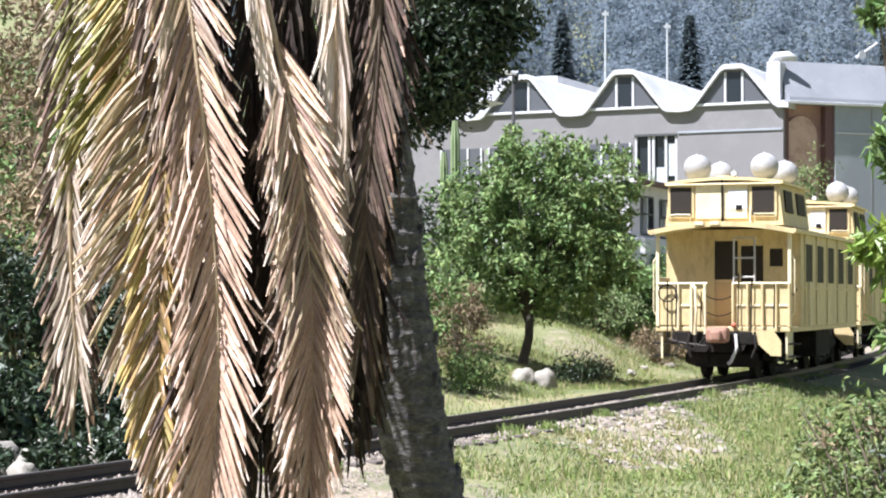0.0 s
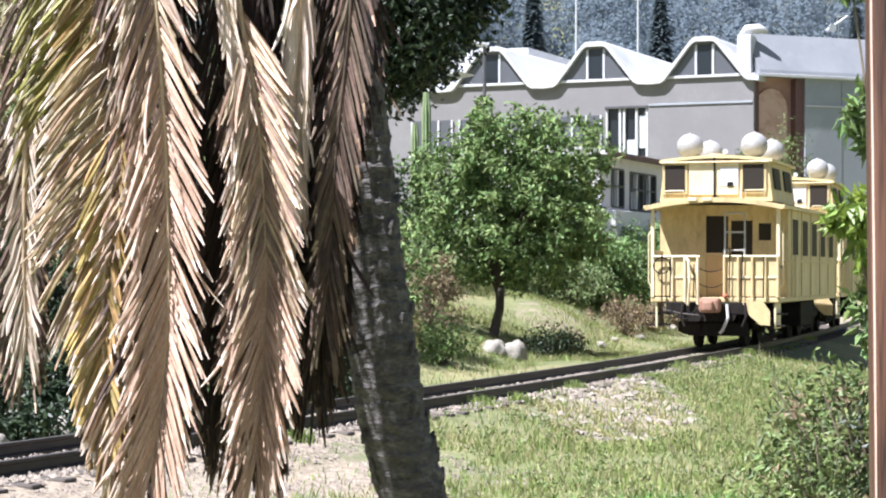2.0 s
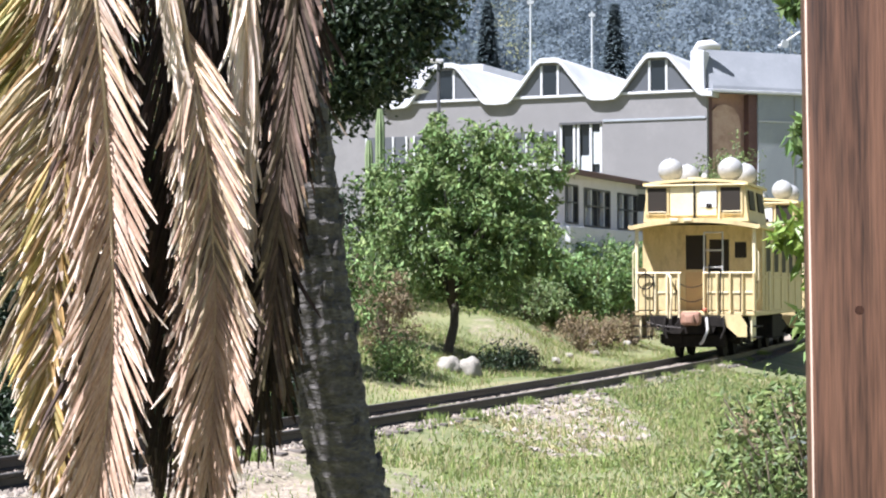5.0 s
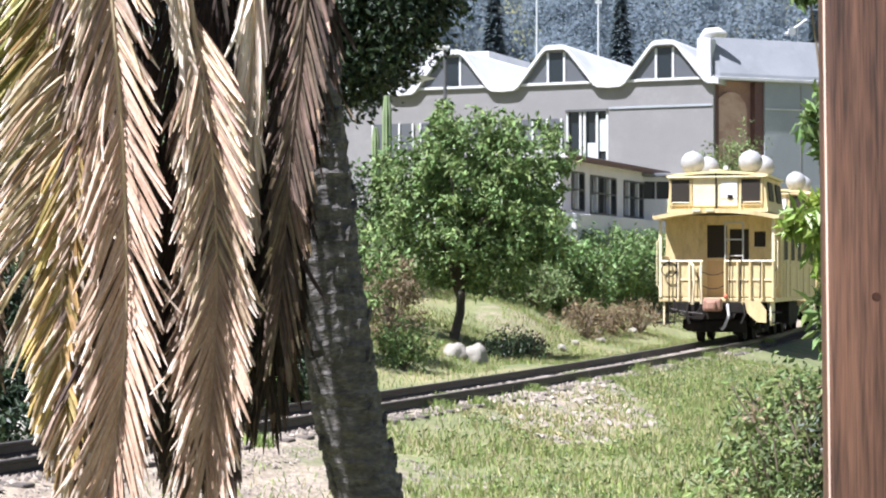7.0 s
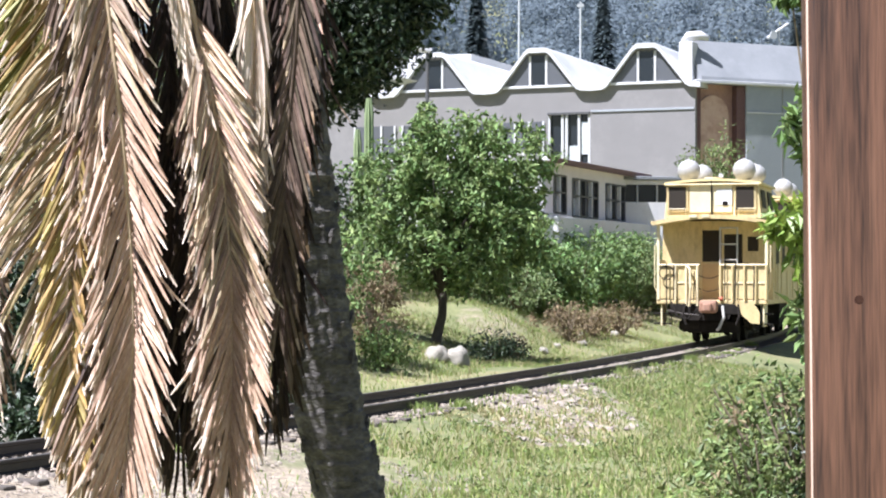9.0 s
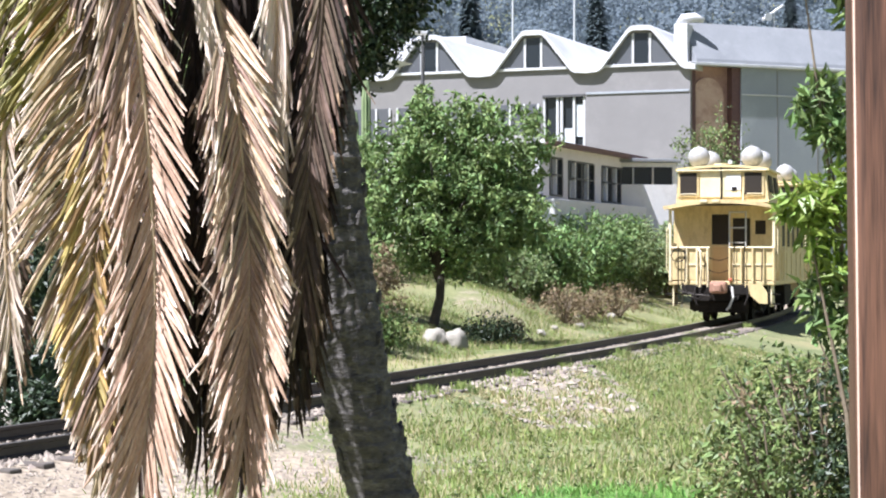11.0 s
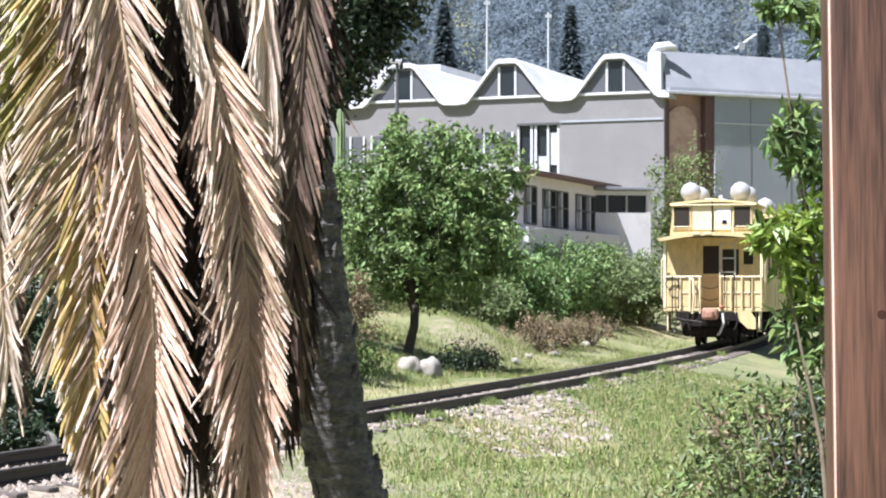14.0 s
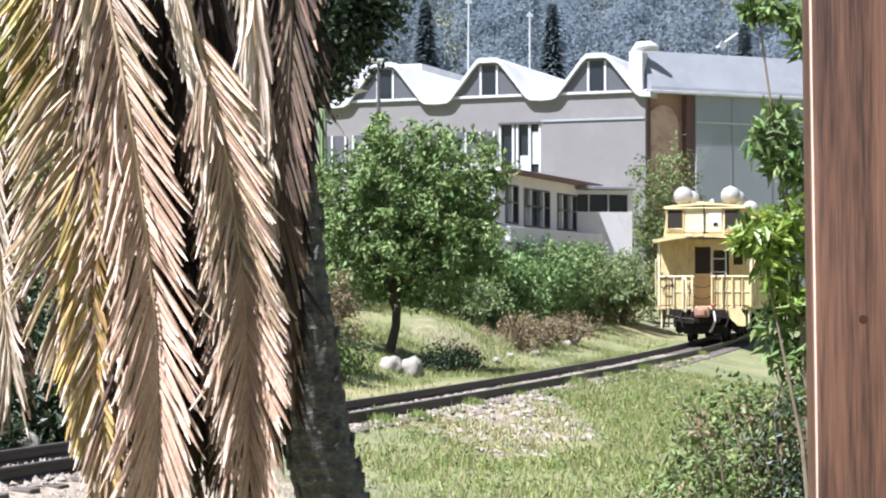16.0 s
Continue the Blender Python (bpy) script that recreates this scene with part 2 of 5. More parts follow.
def holed(us, zs, holes, v0, v1, along="x"):
    """An upright slab cut by holes (u0, u1, z0, z1), as one connected mesh."""
    us = sorted({*us, *[h[0] for h in holes], *[h[1] for h in holes]})
    zs = sorted({*zs, *[h[2] for h in holes], *[h[3] for h in holes]})
    bm = bmesh.new()
    for a, b in zip(us, us[1:]):
        for c, d in zip(zs, zs[1:]):
            if any(h[0] <= a and b <= h[1] and h[2] <= c and d <= h[3] for h in holes):
                continue
            box(*((a, b, v0, v1) if along == "x" else (v0, v1, a, b)), c, d, 0, bm)
    bmesh.ops.remove_doubles(bm, verts=bm.verts[:], dist=1e-4)
    return bm


def prism(profile, x0, x1, axis="x", bm=None):
    """A closed outline pushed along an axis: (y, z) for x, (x, z) for y, (x, y) for z."""
    bm = bm or bmesh.new()
    def at(p, s):
        return (s, p[0], p[1]) if axis == "x" else (p[0], s, p[1]) if axis == "y" else (p[0], p[1], s)
    a = [bm.verts.new(at(p, x0)) for p in profile]
    b = [bm.verts.new(at(p, x1)) for p in profile]
    k = len(profile)
    bm.faces.new(a)
    bm.faces.new(b[::-1])
    for i in range(k):
        bm.faces.new((a[i], b[i], b[(i + 1) % k], a[(i + 1) % k]))
    bmesh.ops.recalc_face_normals(bm, faces=bm.faces[:])
    return bm


def tube(points, radii, sides=8, bm=None, wob=0.0):
    """A tapered round limb along points."""
    bm = bm or bmesh.new()
    pts = [Vector(p) for p in points]
    rings = []
    for i, p in enumerate(pts):
        d = (pts[min(i + 1, len(pts) - 1)] - pts[max(i - 1, 0)]).normalized()
        u = d.orthogonal().normalized() if i == 0 else (last - d * last.dot(d)).normalized()
        last = u
        w = d.cross(u)
        r = radii[i] if hasattr(radii, "__len__") else radii
        rings.append([bm.verts.new(p + (u * math.cos(a) + w * math.sin(a)) * r * (1 + wob * (noise.noise(p * 9 + u * math.cos(a) * 3 + w * math.sin(a) * 3))))
                      for a in (2 * math.pi * j / sides for j in range(sides))])
    for a, b in zip(rings, rings[1:]):
        for j in range(sides):
            bm.faces.new((a[j], a[(j + 1) % sides], b[(j + 1) % sides], b[j]))
    bm.faces.new(rings[0][::-1])
    bm.faces.new(rings[-1])
    return bm


def disc(cx_, cy_, cz_, r, h, axis="y", sides=20, bm=None):
    bm = bm or bmesh.new()
    o = Vector((cx_, cy_, cz_))
    d = Vector({"x": (1, 0, 0), "y": (0, 1, 0), "z": (0, 0, 1)}[axis])
    return tube([o - d * h / 2, o + d * h / 2], r, sides, bm)


def empty(name, m, label, category, group="", kind=""):
    ob = new(name)
    ob.matrix_basis = m
    return tagged(ob, label, category, group, kind)


def sph(cx_, cy_, cz_, r, bm=None, sub=3):
    bm = bm or bmesh.new()
    bmesh.ops.create_icosphere(bm, subdivisions=sub, radius=r, matrix=Matrix.Translation((cx_, cy_, cz_)))
    return bm


# ---- the lie of the land ----
def track_x(y):
    return -11.432 + 0.51762 * y - 0.0019265 * y * y


def track_dir(y):
    return Vector((0.51762 - 0.003853 * y, 1.0, 0)).normalized()


def side_of(x, y):
    """Distance from the track's middle, positive towards the camera's side."""
    d = track_dir(y)
    return (x - track_x(y)) * d.y


def smooth(a, b, x):
    t = min(1.0, max(0.0, (x - a) / (b - a)))
    return t * t * (3 - 2 * t)


def interp(x, xs, ys):
    if x <= xs[0]:
        return ys[0]
    for i in range(1, len(xs)):
        if x <= xs[i]:
            return ys[i - 1] + (ys[i] - ys[i - 1]) * (x - xs[i - 1]) / (xs[i] - xs[i - 1])
    return ys[-1]


def ground_z(x, y):
    yy = min(y, 75.0)
    d = side_of(x, yy)
    if d > 0:
        z = interp(d, (0, 0.9, 1.1, 1.5, 2.6, 8, 14, 40), (-0.15, -0.16, -0.21, -0.32, -0.5, -0.52, -0.30, -0.2))
    else:
        z = interp(-d, (0, 1.15, 2.0, 3.6, 5.0, 7.0, 12, 25, 60), (-0.16, -0.18, -0.34, -0.36, 0.05, 0.62, 0.9, 1.6, 2.5))
        if y > 44:
            k = smooth(44, 53, y)
            z += k * (interp(-d, (0, 1.15, 1.7, 2.4, 4.5, 7.0, 10.0, 25, 60), (-0.16, -0.18, -0.24, -0.15, 0.55, 1.45, 2.2, 2.6, 3.0)) - z)
    # low earthen ledge below the small tree
    z += 0.35 * math.exp(-((x - 3.2) / 1.3) ** 2 - ((y - 47.0) / 1.6) ** 2) * smooth(45.4, 46.0, y + 0.4 * noise.noise((x * 1.5, 0, 4)))
    rough = 0.0 if abs(d) < 1.4 else 0.10
    z += rough * (noise.noise((x * 0.5, y * 0.5, 0)) + 0.4 * noise.noise((x * 2.1, y * 2.1, 3)))
    if y > 110:
        z += 190 * smooth(110, 760, y) ** 0.9 + 5 * noise.noise((x * 0.01, y * 0.01, 1))
    return z


# ---- ground, one sheet to the hills ----
def build_ground():
    xs = np.concatenate([np.arange(-1200, -60, 60), np.arange(-60, -14, 3), np.arange(-14, 22, 0.4), np.arange(22, 70, 3), np.arange(70, 1201, 60)])
    ys = np.concatenate([np.arange(-60, 0, 10), np.arange(0, 12, 1.5), np.arange(12, 62, 0.4), np.arange(62, 130, 4), np.arange(130, 1300, 30)])
    verts = [(x, y, ground_z(x, y)) for y in ys for x in xs]
    nx = len(xs)
    faces = [(j * nx + i, j * nx + i + 1, (j + 1) * nx + i + 1, (j + 1) * nx + i) for j in range(len(ys) - 1) for i in range(nx - 1)]
    me = bpy.data.meshes.new("ground")
    me.from_pydata(verts, [], faces)
    cover = me.attributes.new("gravel", "FLOAT", "POINT")
    vals = []
    for x, y, z in verts:
        d = side_of(x, min(y, 75))
        wide = 0.32 * smooth(20, 25, y) if d > 0 else 0.0
        g = 1 - smooth(0.85 - wide, 1.25 - wide, abs(d))
        # bare stony patch beside the line
        g = max(g, 0.6 * (1 - smooth(0.5, 1.0, math.hypot((x - 2.6 - 0.1 * (y - 27)) / 1.5, (y - 27.2) / 4.6))))
        g = max(g, 0.75 * (1 - smooth(1.8, 3.6, d)) * (1 - smooth(18, 21.5, y)) if d > 0 else g)
        # trodden dry bank below the small tree
        g = max(g, 0.5 * (1 - smooth(0.4, 1.0, math.hypot((x - 3.2) / 1.5, (y - 46.6) / 1.8))))
        vals.append(g)
    cover.data.foreach_set("value", vals)
    m = mat("grassy_soil", (0.06, 0.085, 0.026), (0.21, 0.205, 0.09), 0.95, 0.45, 9, 0.6, stain=(0.27, 0.21, 0.115), stain_scale=0.22, stain_amount=0.65, dist=0.05)
    nt = m.node_tree
    n, l = nt.nodes, nt.links
    at = n.new("ShaderNodeAttribute")
    at.attribute_name = "gravel"
    vor = n.new("ShaderNodeTexVoronoi")
    vor.inputs["Scale"].default_value = 22
    co = n.new("ShaderNodeTexCoord")
    l.new(co.outputs["Object"], vor.inputs[0])
    gr = n.new("ShaderNodeValToRGB")
    gr.color_ramp.elements[0].color = (0.15, 0.118, 0.082, 1)
    gr.color_ramp.elements[1].color = (0.34, 0.285, 0.205, 1)
    bw = n.new("ShaderNodeRGBToBW")
    l.new(vor.outputs["Color"], bw.inputs[0])
    l.new(bw.outputs[0], gr.inputs[0])
    mx = n.new("ShaderNodeMixRGB")
    bs = n["Principled BSDF"]
    old = bs.inputs["Base Color"].links[0].from_socket
    ns = n.new("ShaderNodeTexNoise")
    ns.inputs["Scale"].default_value = 2.5
    ns.inputs["Detail"].default_value = 6
    l.new(co.outputs["Object"], ns.inputs[0])
    ad = n.new("ShaderNodeMath")
    ad.operation = "ADD"
    l.new(at.outputs["Fac"], ad.inputs[0])
    l.new(ns.outputs[0], ad.inputs[1])
    rg = n.new("ShaderNodeMapRange")
    rg.inputs[1].default_value, rg.inputs[2].default_value = 0.85, 1.15
    l.new(ad.outputs[0], rg.inputs[0])
    l.new(rg.outputs[0], mx.inputs[0])
    l.new(old, mx.inputs[1])
    l.new(gr.outputs[0], mx.inputs[2])
    l.new(mx.outputs[0], bs.inputs["Base Color"])
    ob = link("ground", me, m)
    return tagged(ob, "grassy ground with dry soil and gravel beside the railway", "ground", kind="structure")


# ---- railway ----
GAUGE = 0.97
RAIL_PROFILE = [(-0.055, -0.13), (-0.055, -0.115), (-0.012, -0.10), (-0.010, -0.04), (-0.032, -0.03), (-0.032, -0.004), (-0.026, 0.0),
                (0.026, 0.0), (0.032, -0.004), (0.032, -0.03), (0.010, -0.04), (0.012, -0.10), (0.055, -0.115), (0.055, -0.13)]


def build_rail(off):
    bm = bmesh.new()
    ys = np.arange(4, 95, 1.0)
    rings = []
    for y in ys:
        d = track_dir(y)
        c = Vector((track_x(y), y, 0)) + Vector((d.y, -d.x, 0)) * off
        rings.append([bm.verts.new(c + Vector((d.y, -d.x, 0)) * u + Vector((0, 0, z))) for u, z in RAIL_PROFILE])
    k = len(RAIL_PROFILE)
    for a, b in zip(rings, rings[1:]):
        for j in range(k):
            f = bm.faces.new((a[j], a[(j + 1) % k], b[(j + 1) % k], b[j]))
            f.material_index = 1 if j in (6,) else 0
    bmesh.ops.recalc_face_normals(bm, faces=bm.faces[:])
    ob = part("rail", bm, M["rail"])
    ob.data.materials.append(M["railtop"])
    return tagged(ob, "dark rusty steel rail with a worn shiny head", "rail", "rails of the line", "structure")


def build_sleepers():
    bm = box(-0.93, 0.95, -0.085, 0.085, -0.28, -0.14, 0.015)
    me = bpy.data.meshes.new("sleeper")
    bm.to_mesh(me)
    bm.free()
    me.materials.append(M["sleeper"])
    line = empty("track_bed", pose(0, 0, 0), "row of weathered sleepers half buried in ballast", "track", kind="structure")
    y = 9.0
    while y < 62:
        d = track_dir(y)
        ob = new("sleeper", me)
        ob.parent = line
        ob.matrix_basis = pose(track_x(y), y, random.uniform(-0.01, 0.005), 0, 0, -math.degrees(math.atan2(d.x, d.y)) + random.uniform(-1, 1))
        y += 0.42


def scatter_stones():
    """Ballast and gravel as loose angular stones."""
    rng = np.random.default_rng(4)
    vs, fs = [], []
    def stone(x, y, z, r, tall=1.0):
        k = len(vs)
        a0 = rng.uniform(0, 6.28)
        for i in range(4):
            a = a0 + i * 1.57 + rng.uniform(-0.3, 0.3)
            vs.append((x + math.cos(a) * r * rng.uniform(0.7, 1.2), y + math.sin(a) * r * rng.uniform(0.7, 1.2), z + rng.uniform(-0.3, 0.2) * r))
        vs.append((x + rng.uniform(-0.3, 0.3) * r, y + rng.uniform(-0.3, 0.3) * r, z + r * tall * rng.uniform(0.5, 0.9)))
        for i in range(4):
            fs.append((k + i, k + (i + 1) % 4, k + 4))
    for _ in range(16000):
        y = 12 + 36 * rng.random() ** 1.5
        off = rng.normal(0.02, 0.5)
        if off > (0.75 if y > 23 else 0.9) and rng.random() < 0.8:
            continue
        d = track_dir(y)
        x, yy = track_x(y) + d.y * off, y - d.x * off
        stone(x, yy, ground_z(x, yy) + (0.02 if abs(off) < 1.0 else 0), rng.uniform(0.02, 0.05))
    for _ in range(1500):
        a, r = rng.uniform(0, 6.28), rng.random() ** 0.6
        y = 27.2 + 4.2 * r * math.sin(a)
        x = 2.6 + 0.1 * (y - 27) + 1.3 * r * math.cos(a)
        if noise.noise((x * 1.6, y * 1.0, 9)) > -0.12:
            stone(x, y, ground_z(x, y), rng.uniform(0.015, 0.035) if rng.random() < 0.55 else rng.uniform(0.05, 0.12), 0.6)
    for _ in range(8000):
        y = rng.uniform(12, 21)
        off = rng.uniform(1.0, 3.2)
        d = track_dir(y)
        x, yy = track_x(y) + d.y * off, y - d.x * off
        stone(x, yy, ground_z(x, yy), rng.uniform(0.008, 0.026))
    tagged(raw("ballast", vs, fs, M["stone"]), "pale grey angular ballast stones along the track", "gravel", kind="stuff")


def grass_field(name, count, region, hmin, hmax, material, label, seed, width=0.006, lean=0.9):
    """Single bent blades: region(rng) gives x, y or None."""
    rng = np.random.default_rng(seed)
    vs, fs = [], []
    for _ in range(count):
        p = region(rng)
        if p is None:
            continue
        x, y = p
        z = ground_z(x, y) - 0.01
        h = rng.uniform(hmin, hmax) * (0.6 + abs(noise.noise((x * 0.8, y * 0.8, 7))))
        a = rng.uniform(0, 6.28)
        w = width * rng.uniform(0.6, 1.4)
        dx, dy = math.cos(a) * h * lean * rng.random(), math.sin(a) * h * lean * rng.random()
        k = len(vs)
        vs += [(x - w, y, z), (x + w, y, z), (x + dx * 0.4 + w * 0.7, y + dy * 0.4, z + h * 0.6), (x + dx * 0.4 - w * 0.7, y + dy * 0.4, z + h * 0.6), (x + dx, y + dy, z + h)]
        fs += [(k, k + 1, k + 2, k + 3), (k + 3, k + 2, k + 4)]
    tagged(raw(name, vs, fs, material), label, "grass", kind="stuff")


def near_side(rng):
    y = rng.uniform(13, 40)
    x = rng.uniform(-2.5 + (y - 13) * 0.12, 9.5)
    d = side_of(x, y)
    wide = 0.3 * smooth(20, 25, y)
    if d < 1.05 - wide or (d < 1.5 - wide and rng.random() < 0.4):
        return None
    if math.hypot((x - 2.6 - 0.1 * (y - 27)) / 1.45, (y - 27.2) / 4.3) < 1 and rng.random() < 0.72:
        return None
    if y < 20.5 and d < 3.0 and rng.random() < (0.9 if d < 2.2 else 0.45):
        return None
    if noise.noise((x * 0.55, y * 0.55, 2)) + 0.72 < rng.random() * 0.75:
        return None
    return x, y


def far_side(rng):
    y = rng.uniform(20, 62) if rng.random() < 0.4 else rng.uniform(37, 53)
    d = rng.uniform(1.4, 9)
    if noise.noise((d * 0.6, y * 0.5, 5)) + 0.4 < rng.random() * 0.8:
        return None
    return track_x(y) - d, y


# ---- leafy things ----
def leaves(rng, centres, radii, per, size, aspect=0.45):
    """Bent leaves round clump centres, each a folded pair of triangles."""
    c = np.repeat(np.array(centres, float), per, axis=0)
    r = np.repeat(np.array(radii, float), per)
    n = len(c)
    def unit(v):
        return v / (np.linalg.norm(v, axis=1, keepdims=True) + 1e-9)
    p = c + unit(rng.normal(size=(n, 3))) * (r * rng.random(n) ** 0.4)[:, None]
    ax = unit(rng.normal(size=(n, 3)) + np.array((0, 0, -0.5)))
    sd = unit(np.cross(ax, rng.normal(size=(n, 3))))
    nn = np.cross(ax, sd)
    s = (size * rng.uniform(0.6, 1.4, n))[:, None]
    w = s * aspect
    vs = np.stack([p, p + ax * s * 0.5 + sd * w * 0.5 + nn * w * 0.15, p + ax * s - nn * s * 0.12, p + ax * s * 0.5 - sd * w * 0.5 + nn * w * 0.15], axis=1).reshape(-1, 3)
    k = np.arange(n) * 4
    fs = np.stack([k, k + 1, k + 2, k, k + 2, k + 3], axis=1).reshape(-1, 3)
    return vs.tolist(), fs.tolist()


def limbs(rng, base, top, n, spread, r0, crown_c, crown_r):
    """Trunk with forking limbs; returns the mesh and the limb ends."""
    bm = bmesh.new()
    base, top = Vector(base), Vector(top)
    mid = (base + top) / 2 + Vector((rng.uniform(-0.1, 0.1), rng.uniform(-0.1, 0.1), 0))
    tube([base - Vector((0, 0, 0.15)), base + Vector((0, 0, 0.1)), mid, top], [r0 * 1.5, r0 * 1.1, r0 * 0.9, r0 * 0.7], 10, bm, 0.3)
    ends = []
    for i in range(n):
        v = Vector(rng.normal(size=3)).normalized()
        v.z = abs(v.z) * 0.8 - 0.15
        e = Vector(crown_c) + Vector((v.x * crown_r[0], v.y * crown_r[1], v.z * crown_r[2])) * rng.uniform(0.6, 0.95)
        st = base.lerp(top, rng.uniform(0.65, 1.0))
        m1 = st.lerp(e, 0.45) + Vector((0, 0, rng.uniform(0.0, 0.3) * crown_r[2]))
        tube([st, m1, e], [r0 * 0.45, r0 * 0.28, r0 * 0.08], 6, bm)
        ends.append(e)
    return bm, ends


def tree(name, base, trunk_h, crown_c, crown_r, clumps, per, leaf, leaf_mat, label, r0, seed, clump_r=0.45, lump=0.25, category="tree", limbs_n=14, floor=-0.9, bark="bark"):
    rng = np.random.default_rng(seed)
    root = empty(name, pose(*base), label, category)
    b = Vector(base)
    cc = Vector(crown_c) - b
    bm, ends = limbs(rng, (0, 0, 0), (cc.x * 0.4, cc.y * 0.4, trunk_h), limbs_n, 1, r0, cc, crown_r)
    part("trunk", bm, M[bark], root, smooth=True)
    cs, rs = [], []
    for i in range(clumps):
        v = rng.normal(size=3)
        v /= np.linalg.norm(v)
        if v[2] < floor:
            v[2] = floor
        k = rng.random() ** 0.33 * (1 + lump * noise.noise((v[0] * 2.2 + seed, v[1] * 2.2, v[2] * 2.2)))
        cs.append((cc.x + v[0] * crown_r[0] * k, cc.y + v[1] * crown_r[1] * k, cc.z + v[2] * crown_r[2] * k))
        rs.append(clump_r * rng.uniform(0.6, 1.3))
    vs, fs = leaves(rng, cs, rs, per, leaf)
    raw("crown", vs, fs, leaf_mat, root)
    return root


def shrub(name, base, r, clumps, per, leaf, leaf_mat, label, seed, clump_r=0.2, category="bush", stems=9, stem_mat="twig"):
    rng = np.random.default_rng(seed)
    root = empty(name, pose(*base), label, category)
    bm = bmesh.new()
    cs, rs = [], []
    for i in range(stems):
        a = rng.uniform(0, 6.28)
        e = Vector((math.cos(a) * r[0] * rng.uniform(0.3, 0.9), math.sin(a) * r[1] * rng.uniform(0.3, 0.9), r[2] * rng.uniform(1.0, 1.9)))
        tube([(0, 0, -0.05), e * 0.5 + Vector((0, 0, 0.1 * r[2])), e], [0.02, 0.013, 0.005], 5, bm)
    tagged(part("branchwork", bm, M[stem_mat], root), kind="stuff")
    for i in range(clumps):
        v = rng.normal(size=3)
        v /= np.linalg.norm(v)
        k = rng.random() ** 0.4 * (1 + 0.35 * noise.noise((v[0] * 2 + seed, v[1] * 2, v[2] * 2)))
        cs.append((v[0] * r[0] * k, v[1] * r[1] * k, max(0.03, r[2] + v[2] * r[2] * k)))
        rs.append(clump_r * rng.uniform(0.6, 1.3))
    vs, fs = leaves(rng, cs, rs, per, leaf)
    tagged(raw("foliage", vs, fs, leaf_mat, root), kind="stuff")
    return root


def boulder(x, y, r, seed):
    bm = sph(0, 0, 0, 1, sub=3)
    for v in bm.verts:
        v.co *= 1 + 0.38 * noise.noise(v.co * 1.5 + Vector((seed * 5, 0, 0))) + 0.07 * noise.noise(v.co * 4 + Vector((seed, 0, 0)))
        v.co = Vector((v.co.x * r[0], v.co.y * r[1], max(v.co.z, -0.45) * r[2]))
    ob = part("boulder", bm, M["rock"], smooth=True)
    ob.matrix_basis = pose(x, y, ground_z(x, y) + r[2] * 0.35, 0, 0, seed * 40)
    return tagged(ob, "pale rounded boulder lying in the grass by the track", "rock", "boulders by the track")


